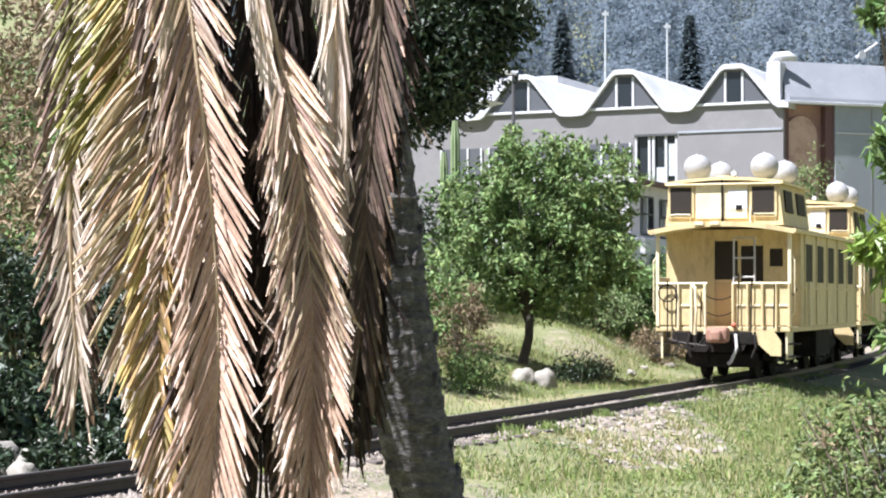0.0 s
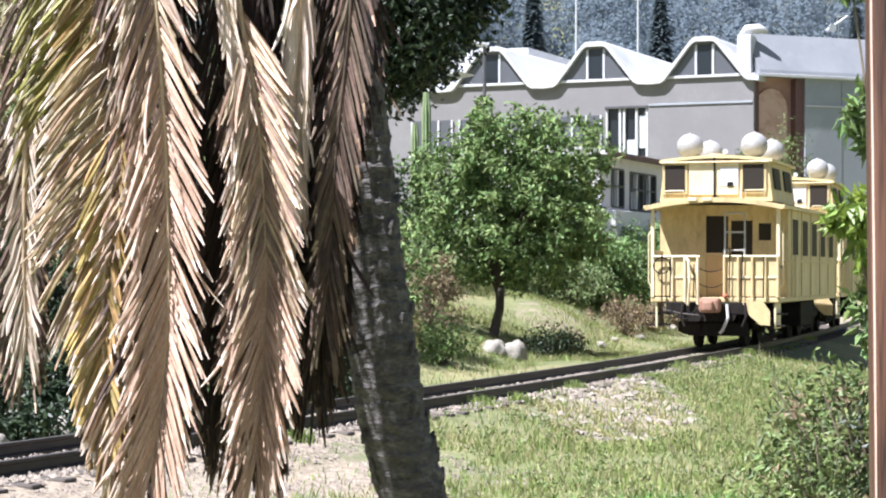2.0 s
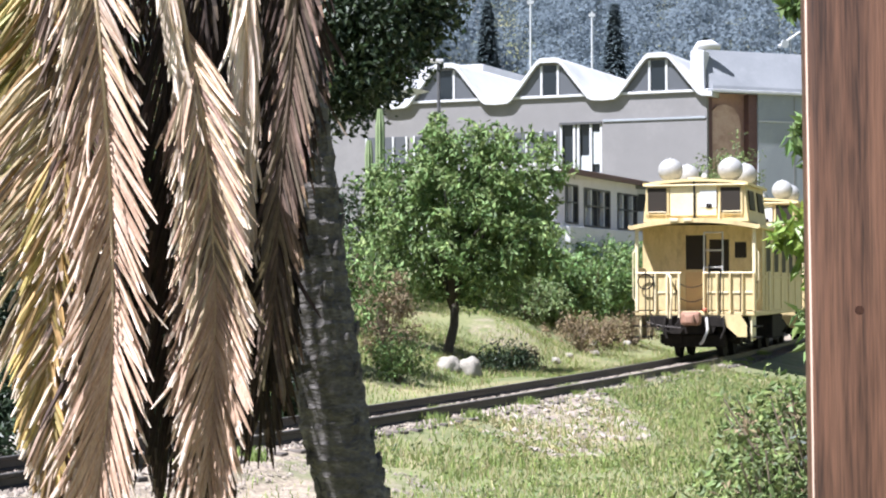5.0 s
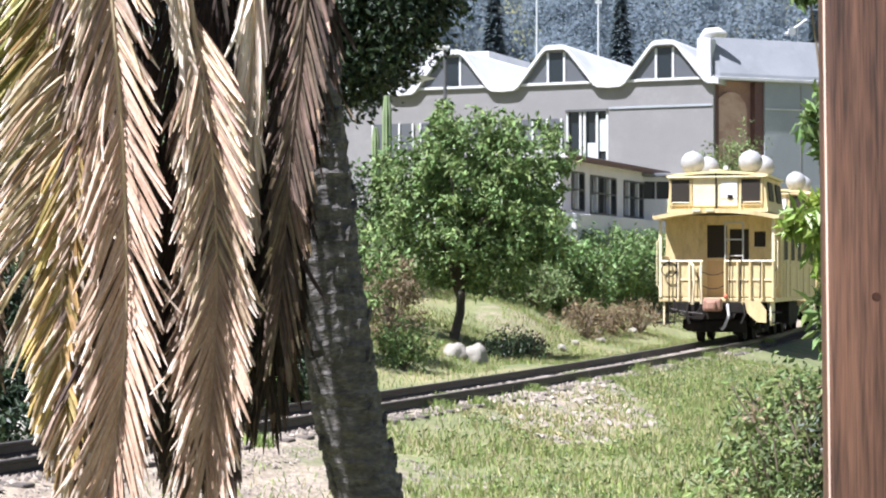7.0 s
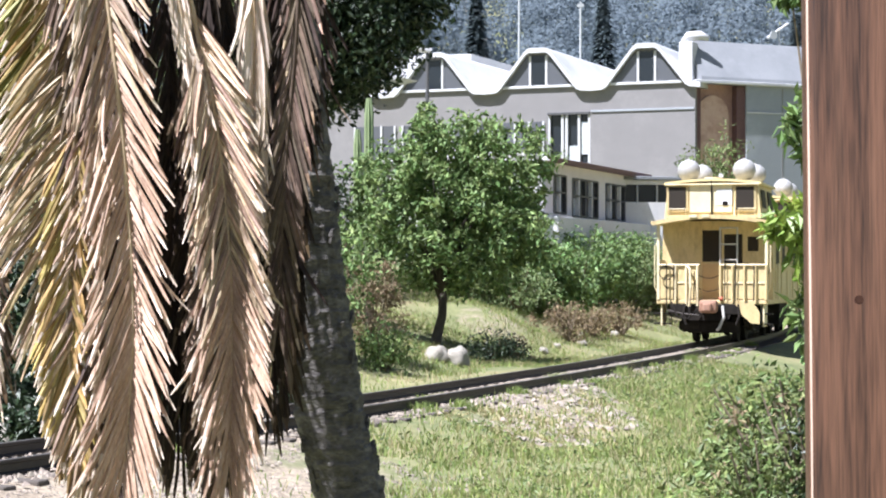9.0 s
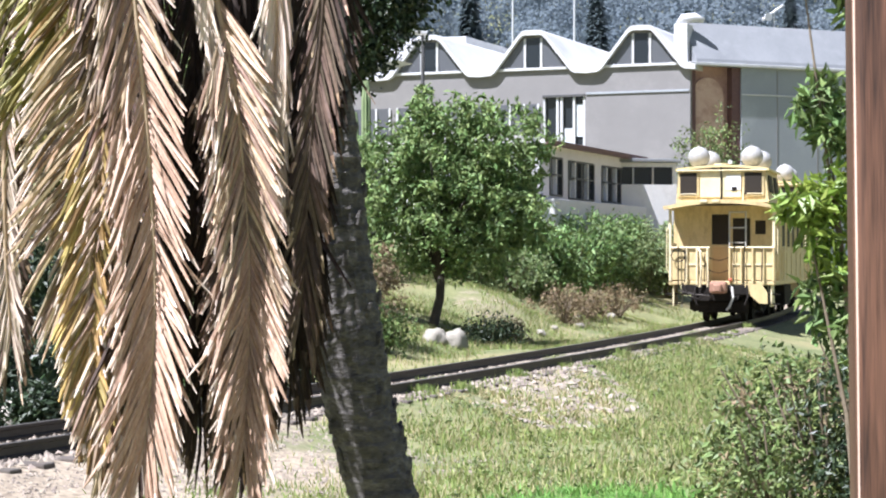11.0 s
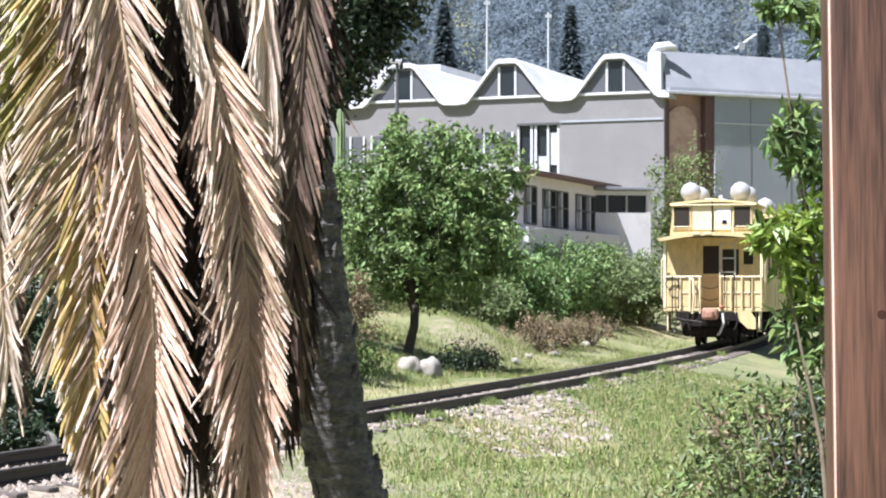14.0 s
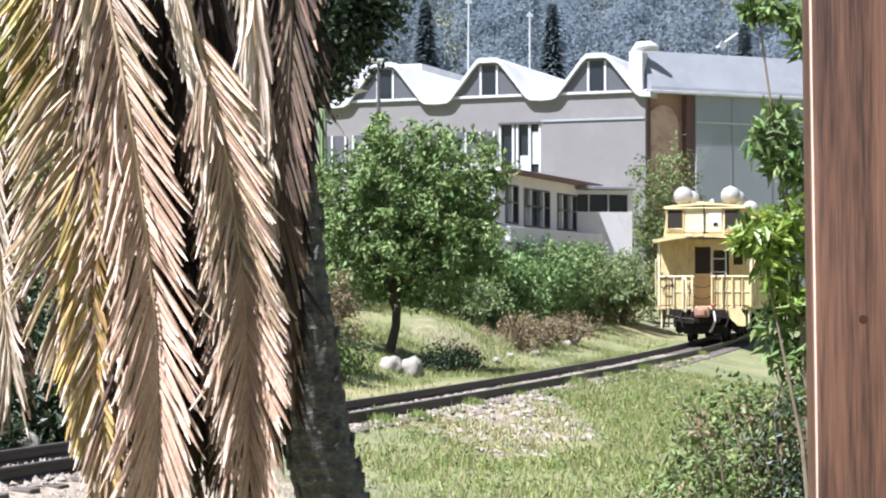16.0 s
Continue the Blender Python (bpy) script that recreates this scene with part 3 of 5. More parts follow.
# ---- railcar: right, along, up from the track's middle at the near end of the body ----
def build_railcar(m, label):
    car = empty("railcar", m, label, "railcar", "coupled yellow railcars")
    L, W = 8.6, 1.29
    # body side walls with real window openings
    def wall(name, x, y0, y1, z0, z1, holes, t=0.06):
        return part(name, holed((y0, y1), (z0, z1), holes, x - t / 2, x + t / 2, "y"), M["yellow"], car)
    holes = [(1.45 + 1.4 * i, 2.35 + 1.4 * i, 1.85, 2.70) for i in range(5)]
    for sx in (-1, 1):
        w = wall("side_wall", sx * W, 0.95, L, 1.0, 2.95, holes)
        for a, b, c, d in holes:
            part("window_pane", box(sx * (W + 0.02) - 0.012, sx * (W + 0.02) + 0.012, a, b, c, d), M["carglass"], w)
            fr = bmesh.new()
            for q in ((a, a + 0.04, c, d), (b - 0.04, b, c, d), (a, b, c, c + 0.04), (a, b, d - 0.04, d)):
                box(sx * (W + 0.037) - 0.004, sx * (W + 0.037) + 0.004, *q, 0, fr)
            part("window_frame", fr, M["yellow"], w)
        part("sill_rib", box(sx * (W + 0.045) - 0.014, sx * (W + 0.045) + 0.014, 0.95, L, 1.74, 1.79, 0.004), M["yellow"], w)
    # floor frame and end walls
    part("floor_frame", box(-W - 0.02, W + 0.02, 0, L + 0.02, 0.90, 1.0, 0.02), M["yellow"], car)
    e0 = holed((-W, W), (1.0, 2.95), [(-0.36, 0.10, 1.0, 2.72), (0.16, 0.60, 1.9, 2.62), (0.72, 0.98, 2.2, 2.56)], 0.93, 0.99)
    end = part("end_wall", e0, M["yellow"], car)
    part("window_pane", box(0.16, 0.60, 0.955, 0.975, 1.9, 2.62), M["carglass"], end)
    part("window_pane", box(0.72, 0.98, 0.955, 0.975, 2.2, 2.56), M["carglass"], end)
    door = part("end_door", box(-0.36, 0.10, 0.95, 0.985, 1.0, 1.88, 0.01), M["tan"], car, "tan painted lower door panel")
    part("door_glass", box(-0.36, 0.10, 0.955, 0.975, 1.9, 2.72), M["carglass"], door)
    part("door_rail", box(-0.36, 0.10, 0.94, 0.99, 1.88, 1.94, 0.005), M["yellow"], door)
    part("far_end_wall", box(-W, W, L - 0.06, L - 0.001, 1.0, 2.95), M["yellow"], car)
    # arched main roof with eaves over the end platform
    top = [(x, 2.90 + 0.16 * (1 - (x / 1.39) ** 2)) for x in np.linspace(-1.39, 1.39, 15)]
    low = [(x, z - 0.05) for x, z in reversed(top)]
    part("main_roof", prism(top + low, -0.12, L + 0.1, "y"), M["roofy"], car)
    part("roof_edge", prism([(x, z + 0.012) for x, z in top] + [(x, z - 0.085) for x, z in reversed(top)], -0.17, -0.11, "y"), M["yellow"], car)
    for sx in (-1, 1):
        part("gutter", box(sx * 1.40 - 0.025, sx * 1.40 + 0.025, -0.17, L + 0.1, 2.84, 2.92, 0.008), M["yellow"], car)
    # raised lookout at the near end
    Z0, Z1 = 3.0, 3.86
    c0, c1 = 0.1, 3.1
    xb, xt = 1.14, 1.05
    def slab(pts, d, name, parent, material):
        bm = bmesh.new()
        n = (Vector(pts[1]) - Vector(pts[0])).cross(Vector(pts[3]) - Vector(pts[0])).normalized() * d
        a = [bm.verts.new(Vector(p)) for p in pts]
        b = [bm.verts.new(Vector(p) + n) for p in pts]
        bm.faces.new(a)
        bm.faces.new(b[::-1])
        for i in range(4):
            bm.faces.new((a[i], b[i], b[(i + 1) % 4], a[(i + 1) % 4]))
        bmesh.ops.recalc_face_normals(bm, faces=bm.faces[:])
        return part(name, bm, material, parent)
    look_out = part("lookout_core", prism([(-xb, Z0), (xb, Z0), (xt, Z1), (-xt, Z1)], c0 + 0.06, c1, "y"), M["yellow"], car)
    f = c0
    def on_front(x0, x1, z0, z1, out, name, material, parent):
        k = lambda z: 0.0
        return slab([(x0, f + k(z0) - out, z0), (x1, f + k(z0) - out, z0), (x1, f + k(z1) - out, z1), (x0, f + k(z1) - out, z1)], -0.05, name, parent, material)
    part("lookout_front", prism([(-xb, Z0), (xb, Z0), (xt, Z1), (-xt, Z1)], c0, c0 + 0.14, "y"), M["yellow"], look_out)
    on_front(-0.54, 0.46, 3.14, 3.84, 0.03, "front_panel", M["cream"], look_out)
    for xa, xc in ((-1.05, -0.60), (0.53, 0.99)):
        on_front(xa - 0.03, xc + 0.03, 3.16, 3.80, 0.035, "window_frame", M["yellow"], look_out)
        on_front(xa + 0.02, xc - 0.02, 3.20, 3.76, 0.045, "window_pane", M["carglass"], look_out)
    on_front(0.10, 0.46, 3.32, 3.70, 0.04, "white_notice", M["white"], look_out)
    on_front(-0.03, 0.0, 3.05, 3.84, 0.042, "panel_seam", M["under"], look_out)
    on_front(0.24, 0.36, 3.30, 3.40, 0.048, "dark_fitting", M["under"], look_out)
    part("conduit", tube([(-0.02, c0 - 0.07, 3.02), (-0.02, c0 - 0.07, 3.9), (-0.02, c0 + 0.3, 3.98)], 0.014, 6), M["under"], look_out)
    part("visor", box(-1.1, 1.1, c0 - 0.10, c0 - 0.003, 3.80, 3.835, 0.008), M["cream"], look_out)
    part("grab_bar", tube([(0.52, c0 - 0.07, 3.05), (0.52, c0 + 0.05, 3.85)], 0.018, 6), M["cream"], look_out)
    for sx in (-1, 1):
        for ya, yb in ((c0 + 0.35, c0 + 1.15), (c0 + 1.7, c0 + 2.6)):
            k = lambda z: xb - (z - Z0) / (Z1 - Z0) * (xb - xt)
            slab([(sx * (k(3.26) + 0.012), ya, 3.26), (sx * (k(3.26) + 0.012), yb, 3.26), (sx * (k(3.70) + 0.012), yb, 3.70), (sx * (k(3.70) + 0.012), ya, 3.70)], 0.02 * sx, "side_window", look_out, M["carglass"])
    ct = [(x, 3.87 + 0.09 * (1 - (x / 1.14) ** 2)) for x in np.linspace(-1.14, 1.14, 11)]
    part("lookout_roof", prism(ct + [(x, z - 0.06) for x, z in reversed(ct)], c0 - 0.05, c1 + 0.1, "y"), M["roofy"], car)
    for x in (-0.42, -0.12):
        part("roof_step", box(x - 0.09, x + 0.09, -0.21, -0.165, 3.0, 3.07, 0.008), M["cream"], car)
    for sx in (-1, 1):
        part("roof_grab_rail", tube([(sx * 1.0, 0.0, 3.05), (sx * 1.0, -0.06, 3.22), (sx * 0.62, -0.06, 3.22), (sx * 0.62, 0.0, 3.06)], 0.014, 6), M["cream"], car)
    part("horn", tube([(0.2, 0.25, 4.0), (0.2, 0.05, 4.03)], [0.03, 0.06], 8), M["greymetal"], car)
    part("hatch", disc(-0.10, 0.9, 3.97, 0.2, 0.12, "z", 16), M["cream"], car)
    # four pale globes on the lookout roof
    for gx, gy in ((-0.66, 0.8), (0.66, 0.8), (-0.66, 3.0), (0.66, 3.0)):
        g = part("globe", sph(gx, gy, 4.20, 0.275), M["ball"], car, "dusty white globe on the roof", True)
        part("globe_collar", disc(gx, gy, 3.945, 0.11, 0.12, "z", 12), M["greymetal"], g)
        part("globe_cap", disc(gx, gy, 4.475, 0.03, 0.04, "z", 8), M["greymetal"], g)
    # end platform: posts, rails and yellow panels
    for sx in (-1, 1):
        part("corner_post", box(sx * 1.27 - 0.035, sx * 1.27 + 0.035, -0.02, 0.05, 1.0, 2.88, 0.01), M["cream"], car)
    part("side_screen", box(-1.28, -1.24, 0.0, 0.9, 1.0, 1.98, 0.01), M["cream"], car)
    for x0, x1 in ((-1.22, -0.88), (-0.86, -0.36), (0.24, 0.74), (0.78, 1.26)):
        part("platform_panel", box(x0, x1, -0.01, 0.03, 1.02, 1.80, 0.012), M["yellow"], car)
    for x in (-0.86, -0.60, -0.34, 0.20, 0.48, 0.76, 1.02, 1.27):
        part("rail_post", tube([(x, -0.045, 0.86 if x in (-0.60, -0.34) else 1.0), (x, -0.045, 1.84)], 0.028, 8), M["cream"] if x < 0 else M["yellow"], car)
    part("top_rail", tube([(-1.26, -0.03, 1.85), (-0.30, -0.03, 1.85)], 0.026, 8), M["cream"], car)
    part("top_rail", tube([(0.18, -0.03, 1.85), (1.28, -0.03, 1.85)], 0.026, 8), M["cream"], car)
    part("curved_grab", tube([(-0.60, -0.06, 1.86), (-0.50, -0.16, 1.75), (-0.48, -0.18, 1.3), (-0.52, -0.12, 0.85)], 0.03, 8), M["cream"], car)
    # dark uprights, chains and cables of the platform
    for x, z1 in ((-0.90, 1.84), (-0.42, 1.70), (0.30, 2.05), (0.55, 1.9), (0.98, 1.84)):
        part("stanchion", tube([(x, -0.07, 0.98), (x + 0.015, -0.07, z1)], 0.014, 6), M["under"], car, "thin dark upright bar")
    for z in (1.3, 1.62):
        part("safety_chain", tube([(-0.34 + 0.54 * q / 8, -0.03, z - 0.09 * math.sin(math.pi * q / 8)) for q in range(9)], 0.011, 5), M["under"], car)
    for x0, x1 in ((-0.84, -0.38), (0.26, 0.72), (0.80, 1.24)):
        part("panel_rail", box(x0, x1, -0.03, -0.012, 1.40, 1.44, 0.004), M["cream"], car)
    part("jumper_cable", tube([(-0.95, -0.08, 0.95), (-0.8, -0.16, 0.62), (-0.55, -0.18, 0.56), (-0.3, -0.14, 0.8)], 0.02, 6), M["under"], car)
    part("brake_wheel", tube([(-1.06 + 0.17 * math.cos(q * 0.5236), -0.10, 1.66 + 0.17 * math.sin(q * 0.5236)) for q in range(13)], 0.014, 6), M["under"], car, "dark iron hand brake wheel")
    part("brake_staff", tube([(-1.06, -0.09, 0.8), (-1.06, -0.09, 1.9)], 0.016, 6), M["under"], car)
    for sx in (-1, 1):
        part("side_grab", tube([(sx * 1.30, 0.06, 1.2), (sx * 1.36, 0.04, 1.3), (sx * 1.36, 0.04, 2.3), (sx * 1.30, 0.06, 2.4)], 0.014, 6), M["cream"], car)
        for k in range(6):
            part("side_rib", box(sx * 1.333 - 0.008, sx * 1.333 + 0.008, 1.38 + 1.4 * k - 0.03, 1.38 + 1.4 * k + 0.03, 1.02, 2.9, 0.003), M["yellow"], car)
        part("side_chain", tube([(sx * 1.25, 0.1 + 0.8 * q / 8, 1.75 - 0.12 * math.sin(math.pi * q / 8)) for q in range(9)], 0.01, 5), M["under"], car)
        part("step_hanger", tube([(sx * 1.05, 0.75, 0.9), (sx * 1.1, 0.8, 0.36)], 0.02, 6), M["greymetal"], car)
        part("brake_hose", tube([(sx * 0.62, -0.08, 0.9), (sx * 0.66, -0.17, 0.62), (sx * 0.58, -0.18, 0.42)], 0.026, 8), M["under"], car)
    part("coupler_shank", tube([(-0.05, -0.1, 0.84), (-0.05, 0.4, 0.84)], 0.09, 8), M["redrust"], car)
    part("pilot_plate", prism([(-0.75, 0.66), (0.45, 0.66), (0.38, 0.52), (-0.66, 0.52)], -0.05, -0.02, "y"), M["under"], car)
    # ladder leaning before the window
    lad = part("ladder_stile", tube([(0.16, 0.25, 1.85), (0.16, 0.25, 2.78)], 0.022, 6), M["greymetal"], car, "pale grey ladder")
    part("ladder_stile", tube([(0.56, 0.25, 1.85), (0.56, 0.25, 2.78)], 0.022, 6), M["greymetal"], car, "pale grey ladder")
    for z in (1.98, 2.36, 2.76):
        part("rung", tube([(0.16, 0.25, z), (0.56, 0.25, z)], 0.02, 6), M["greymetal"], lad)
    # buffer beam, coupler, steps, loose flap
    part("buffer_beam", box(-0.98, 0.98, -0.06, 0.0, 0.66, 0.90, 0.02), M["under"], car)
    cp = part("coupler_head", box(-0.26, 0.16, -0.42, -0.08, 0.70, 1.0, 0.07), M["redrust"], car, "faded red-brown coupler head")
    part("coupler_jaw", box(-0.16, 0.06, -0.55, -0.40, 0.72, 0.94, 0.05), M["redrust"], cp)
    part("marker_lamp", sph(0.22, -0.08, 1.03, 0.055, sub=2), M["lampred"], car, "small red marker lamp")
    part("brake_beam", box(-0.62, 0.62, 0.3, 0.4, 0.22, 0.5, 0.03), M["under"], car)
    part("brake_cylinder", tube([(-0.75, 0.4, 0.42), (-0.35, 0.4, 0.42)], 0.16, 12), M["under"], car)
    part("air_hose", tube([(0.26, -0.08, 0.86), (0.30, -0.2, 0.6), (0.2, -0.24, 0.35), (0.14, -0.2, 0.3)], 0.032, 8), M["greymetal"], car)
    part("uncoupling_bar", tube([(-1.05, -0.1, 0.76), (-0.7, -0.14, 0.68), (-0.28, -0.2, 0.64)], 0.018, 6), M["rail"], car)
    for sx in (-1, 1):
        st = part("step_side", box(sx * 1.2 - 0.02, sx * 1.2 + 0.02, 0.05, 0.65, 0.38, 0.92, 0.01), M["cream"], car)
        for z in (0.42, 0.66):
            part("step_tread", box(sx * 1.2 - 0.2, sx * 1.2 + 0.18, 0.1, 0.6, z, z + 0.03, 0.005), M["under"], st)
    fl = part("hanging_flap", prism([(0.55, 0.93), (0.98, 0.93), (1.12, 0.72), (1.12, 0.45), (0.92, 0.46), (0.70, 0.66)], -0.09, -0.06, "y"), M["yellow"], car, "loose hanging yellow plate")
    # trucks with wheels on the rails
    part("centre_sill", box(-0.35, 0.35, 0.1, L, 0.55, 0.9, 0.02), M["under"], car)
    for cy in (1.5, L - 1.5):
        tr = part("truck_frame", box(-0.78, -0.68, cy - 1.1, cy + 1.1, 0.36, 0.6, 0.03, box(0.68, 0.78, cy - 1.1, cy + 1.1, 0.36, 0.6, 0.03)), M["under"], car)
        part("bolster", box(-0.8, 0.8, cy - 0.18, cy + 0.18, 0.42, 0.62, 0.03), M["under"], tr)
        for sx in (-1, 1):
            for q in (-0.16, 0.16):
                coil = [(sx * 0.86 + 0.05 * math.cos(k * 0.9), cy + q + 0.05 * math.sin(k * 0.9), 0.30 + 0.008 * k) for k in range(34)]
                part("spring", tube(coil, 0.013, 5), M["rail"], tr)
            part("equalizer", tube([(sx * 0.84, cy - 0.7, 0.30), (sx * 0.84, cy - 0.3, 0.24), (sx * 0.84, cy + 0.3, 0.24), (sx * 0.84, cy + 0.7, 0.30)], 0.03, 6), M["under"], tr)
        for wy in (cy - 0.75, cy + 0.75):
            part("axle", disc(0, wy, 0.385, 0.06, 1.5, "x", 12), M["under"], tr)
            for sx in (-1, 1):
                w = disc(sx * GAUGE / 2, wy, 0.385, 0.385, 0.09, "x", 28)
                disc(sx * (GAUGE / 2 - 0.055), wy, 0.385, 0.41, 0.03, "x", 28, w)
                part("wheel", w, M["under"], tr)
            for sx in (-1, 1):
                part("journal_box", box(sx * 0.8 - 0.08, sx * 0.8 + 0.08, wy - 0.12, wy + 0.12, 0.28, 0.5, 0.03), M["under"], tr)
    for sx in (-1, 1):
        part("tool_box", box(sx * 1.0 - 0.22, sx * 1.0 + 0.22, 3.4, 5.2, 0.35, 0.88, 0.02), M["under"], car)
        part("air_tank", tube([(sx * 1.0, 5.5, 0.6), (sx * 1.0, 6.3, 0.6)], 0.18, 12), M["under"], car)
        part("side_pipe", tube([(sx * 1.37, 1.7, 1.0), (sx * 1.37, 1.7, 1.9)], 0.03, 6), M["cream"], car)
    for ob in car.children_recursive:
        for v in ob.data.vertices:
            if v.co.z > 1.0:
                v.co.z = 1.0 + (v.co.z - 1.0) * 0.965
    return car


# ---- palm ----
PD = 5.6  # distance of the hanging leaves


CROWN_Z = 3.0  # height from which the dead leaves hang


def frond(palm, spec):
    """A dead hanging leaf: a bent stalk with folded leaflets on both sides, some bleached at the tip; its pivot is its top."""
    key, pts_in, left, right, material, count, seed, single = spec
    rng = np.random.default_rng(seed)
    P = [Vector(p) for p in pts_in]
    t = P[0]
    def at(s):
        u = s * (len(P) - 1)
        k = min(int(u), len(P) - 2)
        f = u - k
        p0, p1, p2, p3 = P[max(k - 1, 0)], P[k], P[k + 1], P[min(k + 2, len(P) - 1)]
        return 0.5 * (p1 * 2 + (p2 - p0) * f + (p0 * 2 - p1 * 5 + p2 * 4 - p3) * f * f + (p1 * 3 - p0 - p2 * 3 + p3) * f ** 3)
    dark = material in ("skirt", "strawdark")
    fr = part("frond", tube([at(s) - t for s in np.linspace(0, 1, 24)], list(np.linspace(0.010, 0.003, 24)), 7), M["rachis" if not dark else material], palm, "", True)
    fr.location = t
    tips = M[{"skirt": "strawdark", "strawdark": "straw"}.get(material, "pale")]
    vs, fs, ms = [], [], []
    rows_ = []
    for side, (length, angle, tilt, start) in ((-1, left), (1, right)):
        for i in range(count):
            s = start + (1 - start) * (i + rng.uniform(-0.3, 0.3)) / count
            s = min(0.995, max(0.0, s))
            p = at(s) - t
            d = (at(min(1, s + 0.02)) - at(max(0, s - 0.02))).normalized()
            sx = Vector((side, 0, 0))
            sx = (sx - d * sx.dot(d)).normalized()
            fw = Vector((0, -1, 0))
            fw = (fw - d * fw.dot(d) - sx * fw.dot(sx)).normalized()
            # neighbours cling together in small sheaves
            sheaf = noise.noise((s * 34, side * 3.0, seed))
            tl = tilt + 0.22 * sheaf + rng.normal(0, 0.07)
            out = sx * math.cos(tl) + fw * math.sin(tl)
            close = 1.0 - 0.6 * max(0.0, (s - 0.8) / 0.2)
            ang = radians(max(2.5, angle * close * (1 + 0.16 * sheaf) + rng.normal(0, 1.6)))
            ln = length * rng.uniform(0.9, 1.06) * (1 + 0.1 * noise.noise((s * 18, side * 5.0, seed + 2)))
            if rng.random() < 0.10:
                ln *= rng.uniform(0.45, 0.85)
            g = d * math.cos(ang) + out * math.sin(ang)
            nrm = d.cross(out).normalized()
            tw = rng.normal(0, 0.32)
            wv = (g.cross(nrm) * math.cos(tw) + nrm * math.sin(tw)).normalized()
            up = g.cross(wv).normalized()
            w = rng.uniform(0.0042, 0.0068)
            curl = rng.uniform(0.0, 0.05) if angle < 42 else rng.uniform(0.1, 0.3)
            stray = Vector((rng.normal(0, 0.03), rng.normal(0, 0.05), 0))
            if rng.random() < 0.04:
                stray *= 4.0
            vv, ff, mm = [], [], []
            seg = 7
            wave, phase = rng.uniform(0.0, 0.007), rng.uniform(0, 6.28)
            bleached = rng.random() < 0.5
            for q in range(seg + 1):
                u = q / seg
                c = p + g * ln * u + (Vector((0, 0, -1)) * curl + stray) * ln * u * u + (wv + up) * wave * u * math.sin(phase + 7 * u)
                ww = w * (0.75 + 0.45 * u) * (1 - 0.75 * u ** 9)
                vv += [c - wv * ww, c + up * w * (0.85 - 0.45 * u), c + wv * ww]
            for q in range(seg):
                a = q * 3
                ff += [(a, a + 1, a + 4, a + 3), (a + 1, a + 2, a + 5, a + 4)]
                mm += [1 if bleached and q == seg - 1 else 0] * 2
            rows_.append((s, vv, ff, mm))
    rows_.sort(key=lambda r: -r[0])
    def blade(name, vv, ff, mm):
        ob = raw(name, vv, ff, M[material], fr)
        ob.data.materials.append(tips)
        ob.data.polygons.foreach_set("material_index", mm)
        return ob
    for s, vv, ff, mm in rows_[:single]:
        blade("leaflet", vv, ff, mm)
    for s, vv, ff, mm in rows_[single:]:
        k = len(vs)
        vs += vv
        ms += mm
        fs += [tuple(k + i for i in f) for f in ff]
    if vs:
        tagged(blade("dry_foliage", vs, fs, ms), kind="stuff")
    return fr


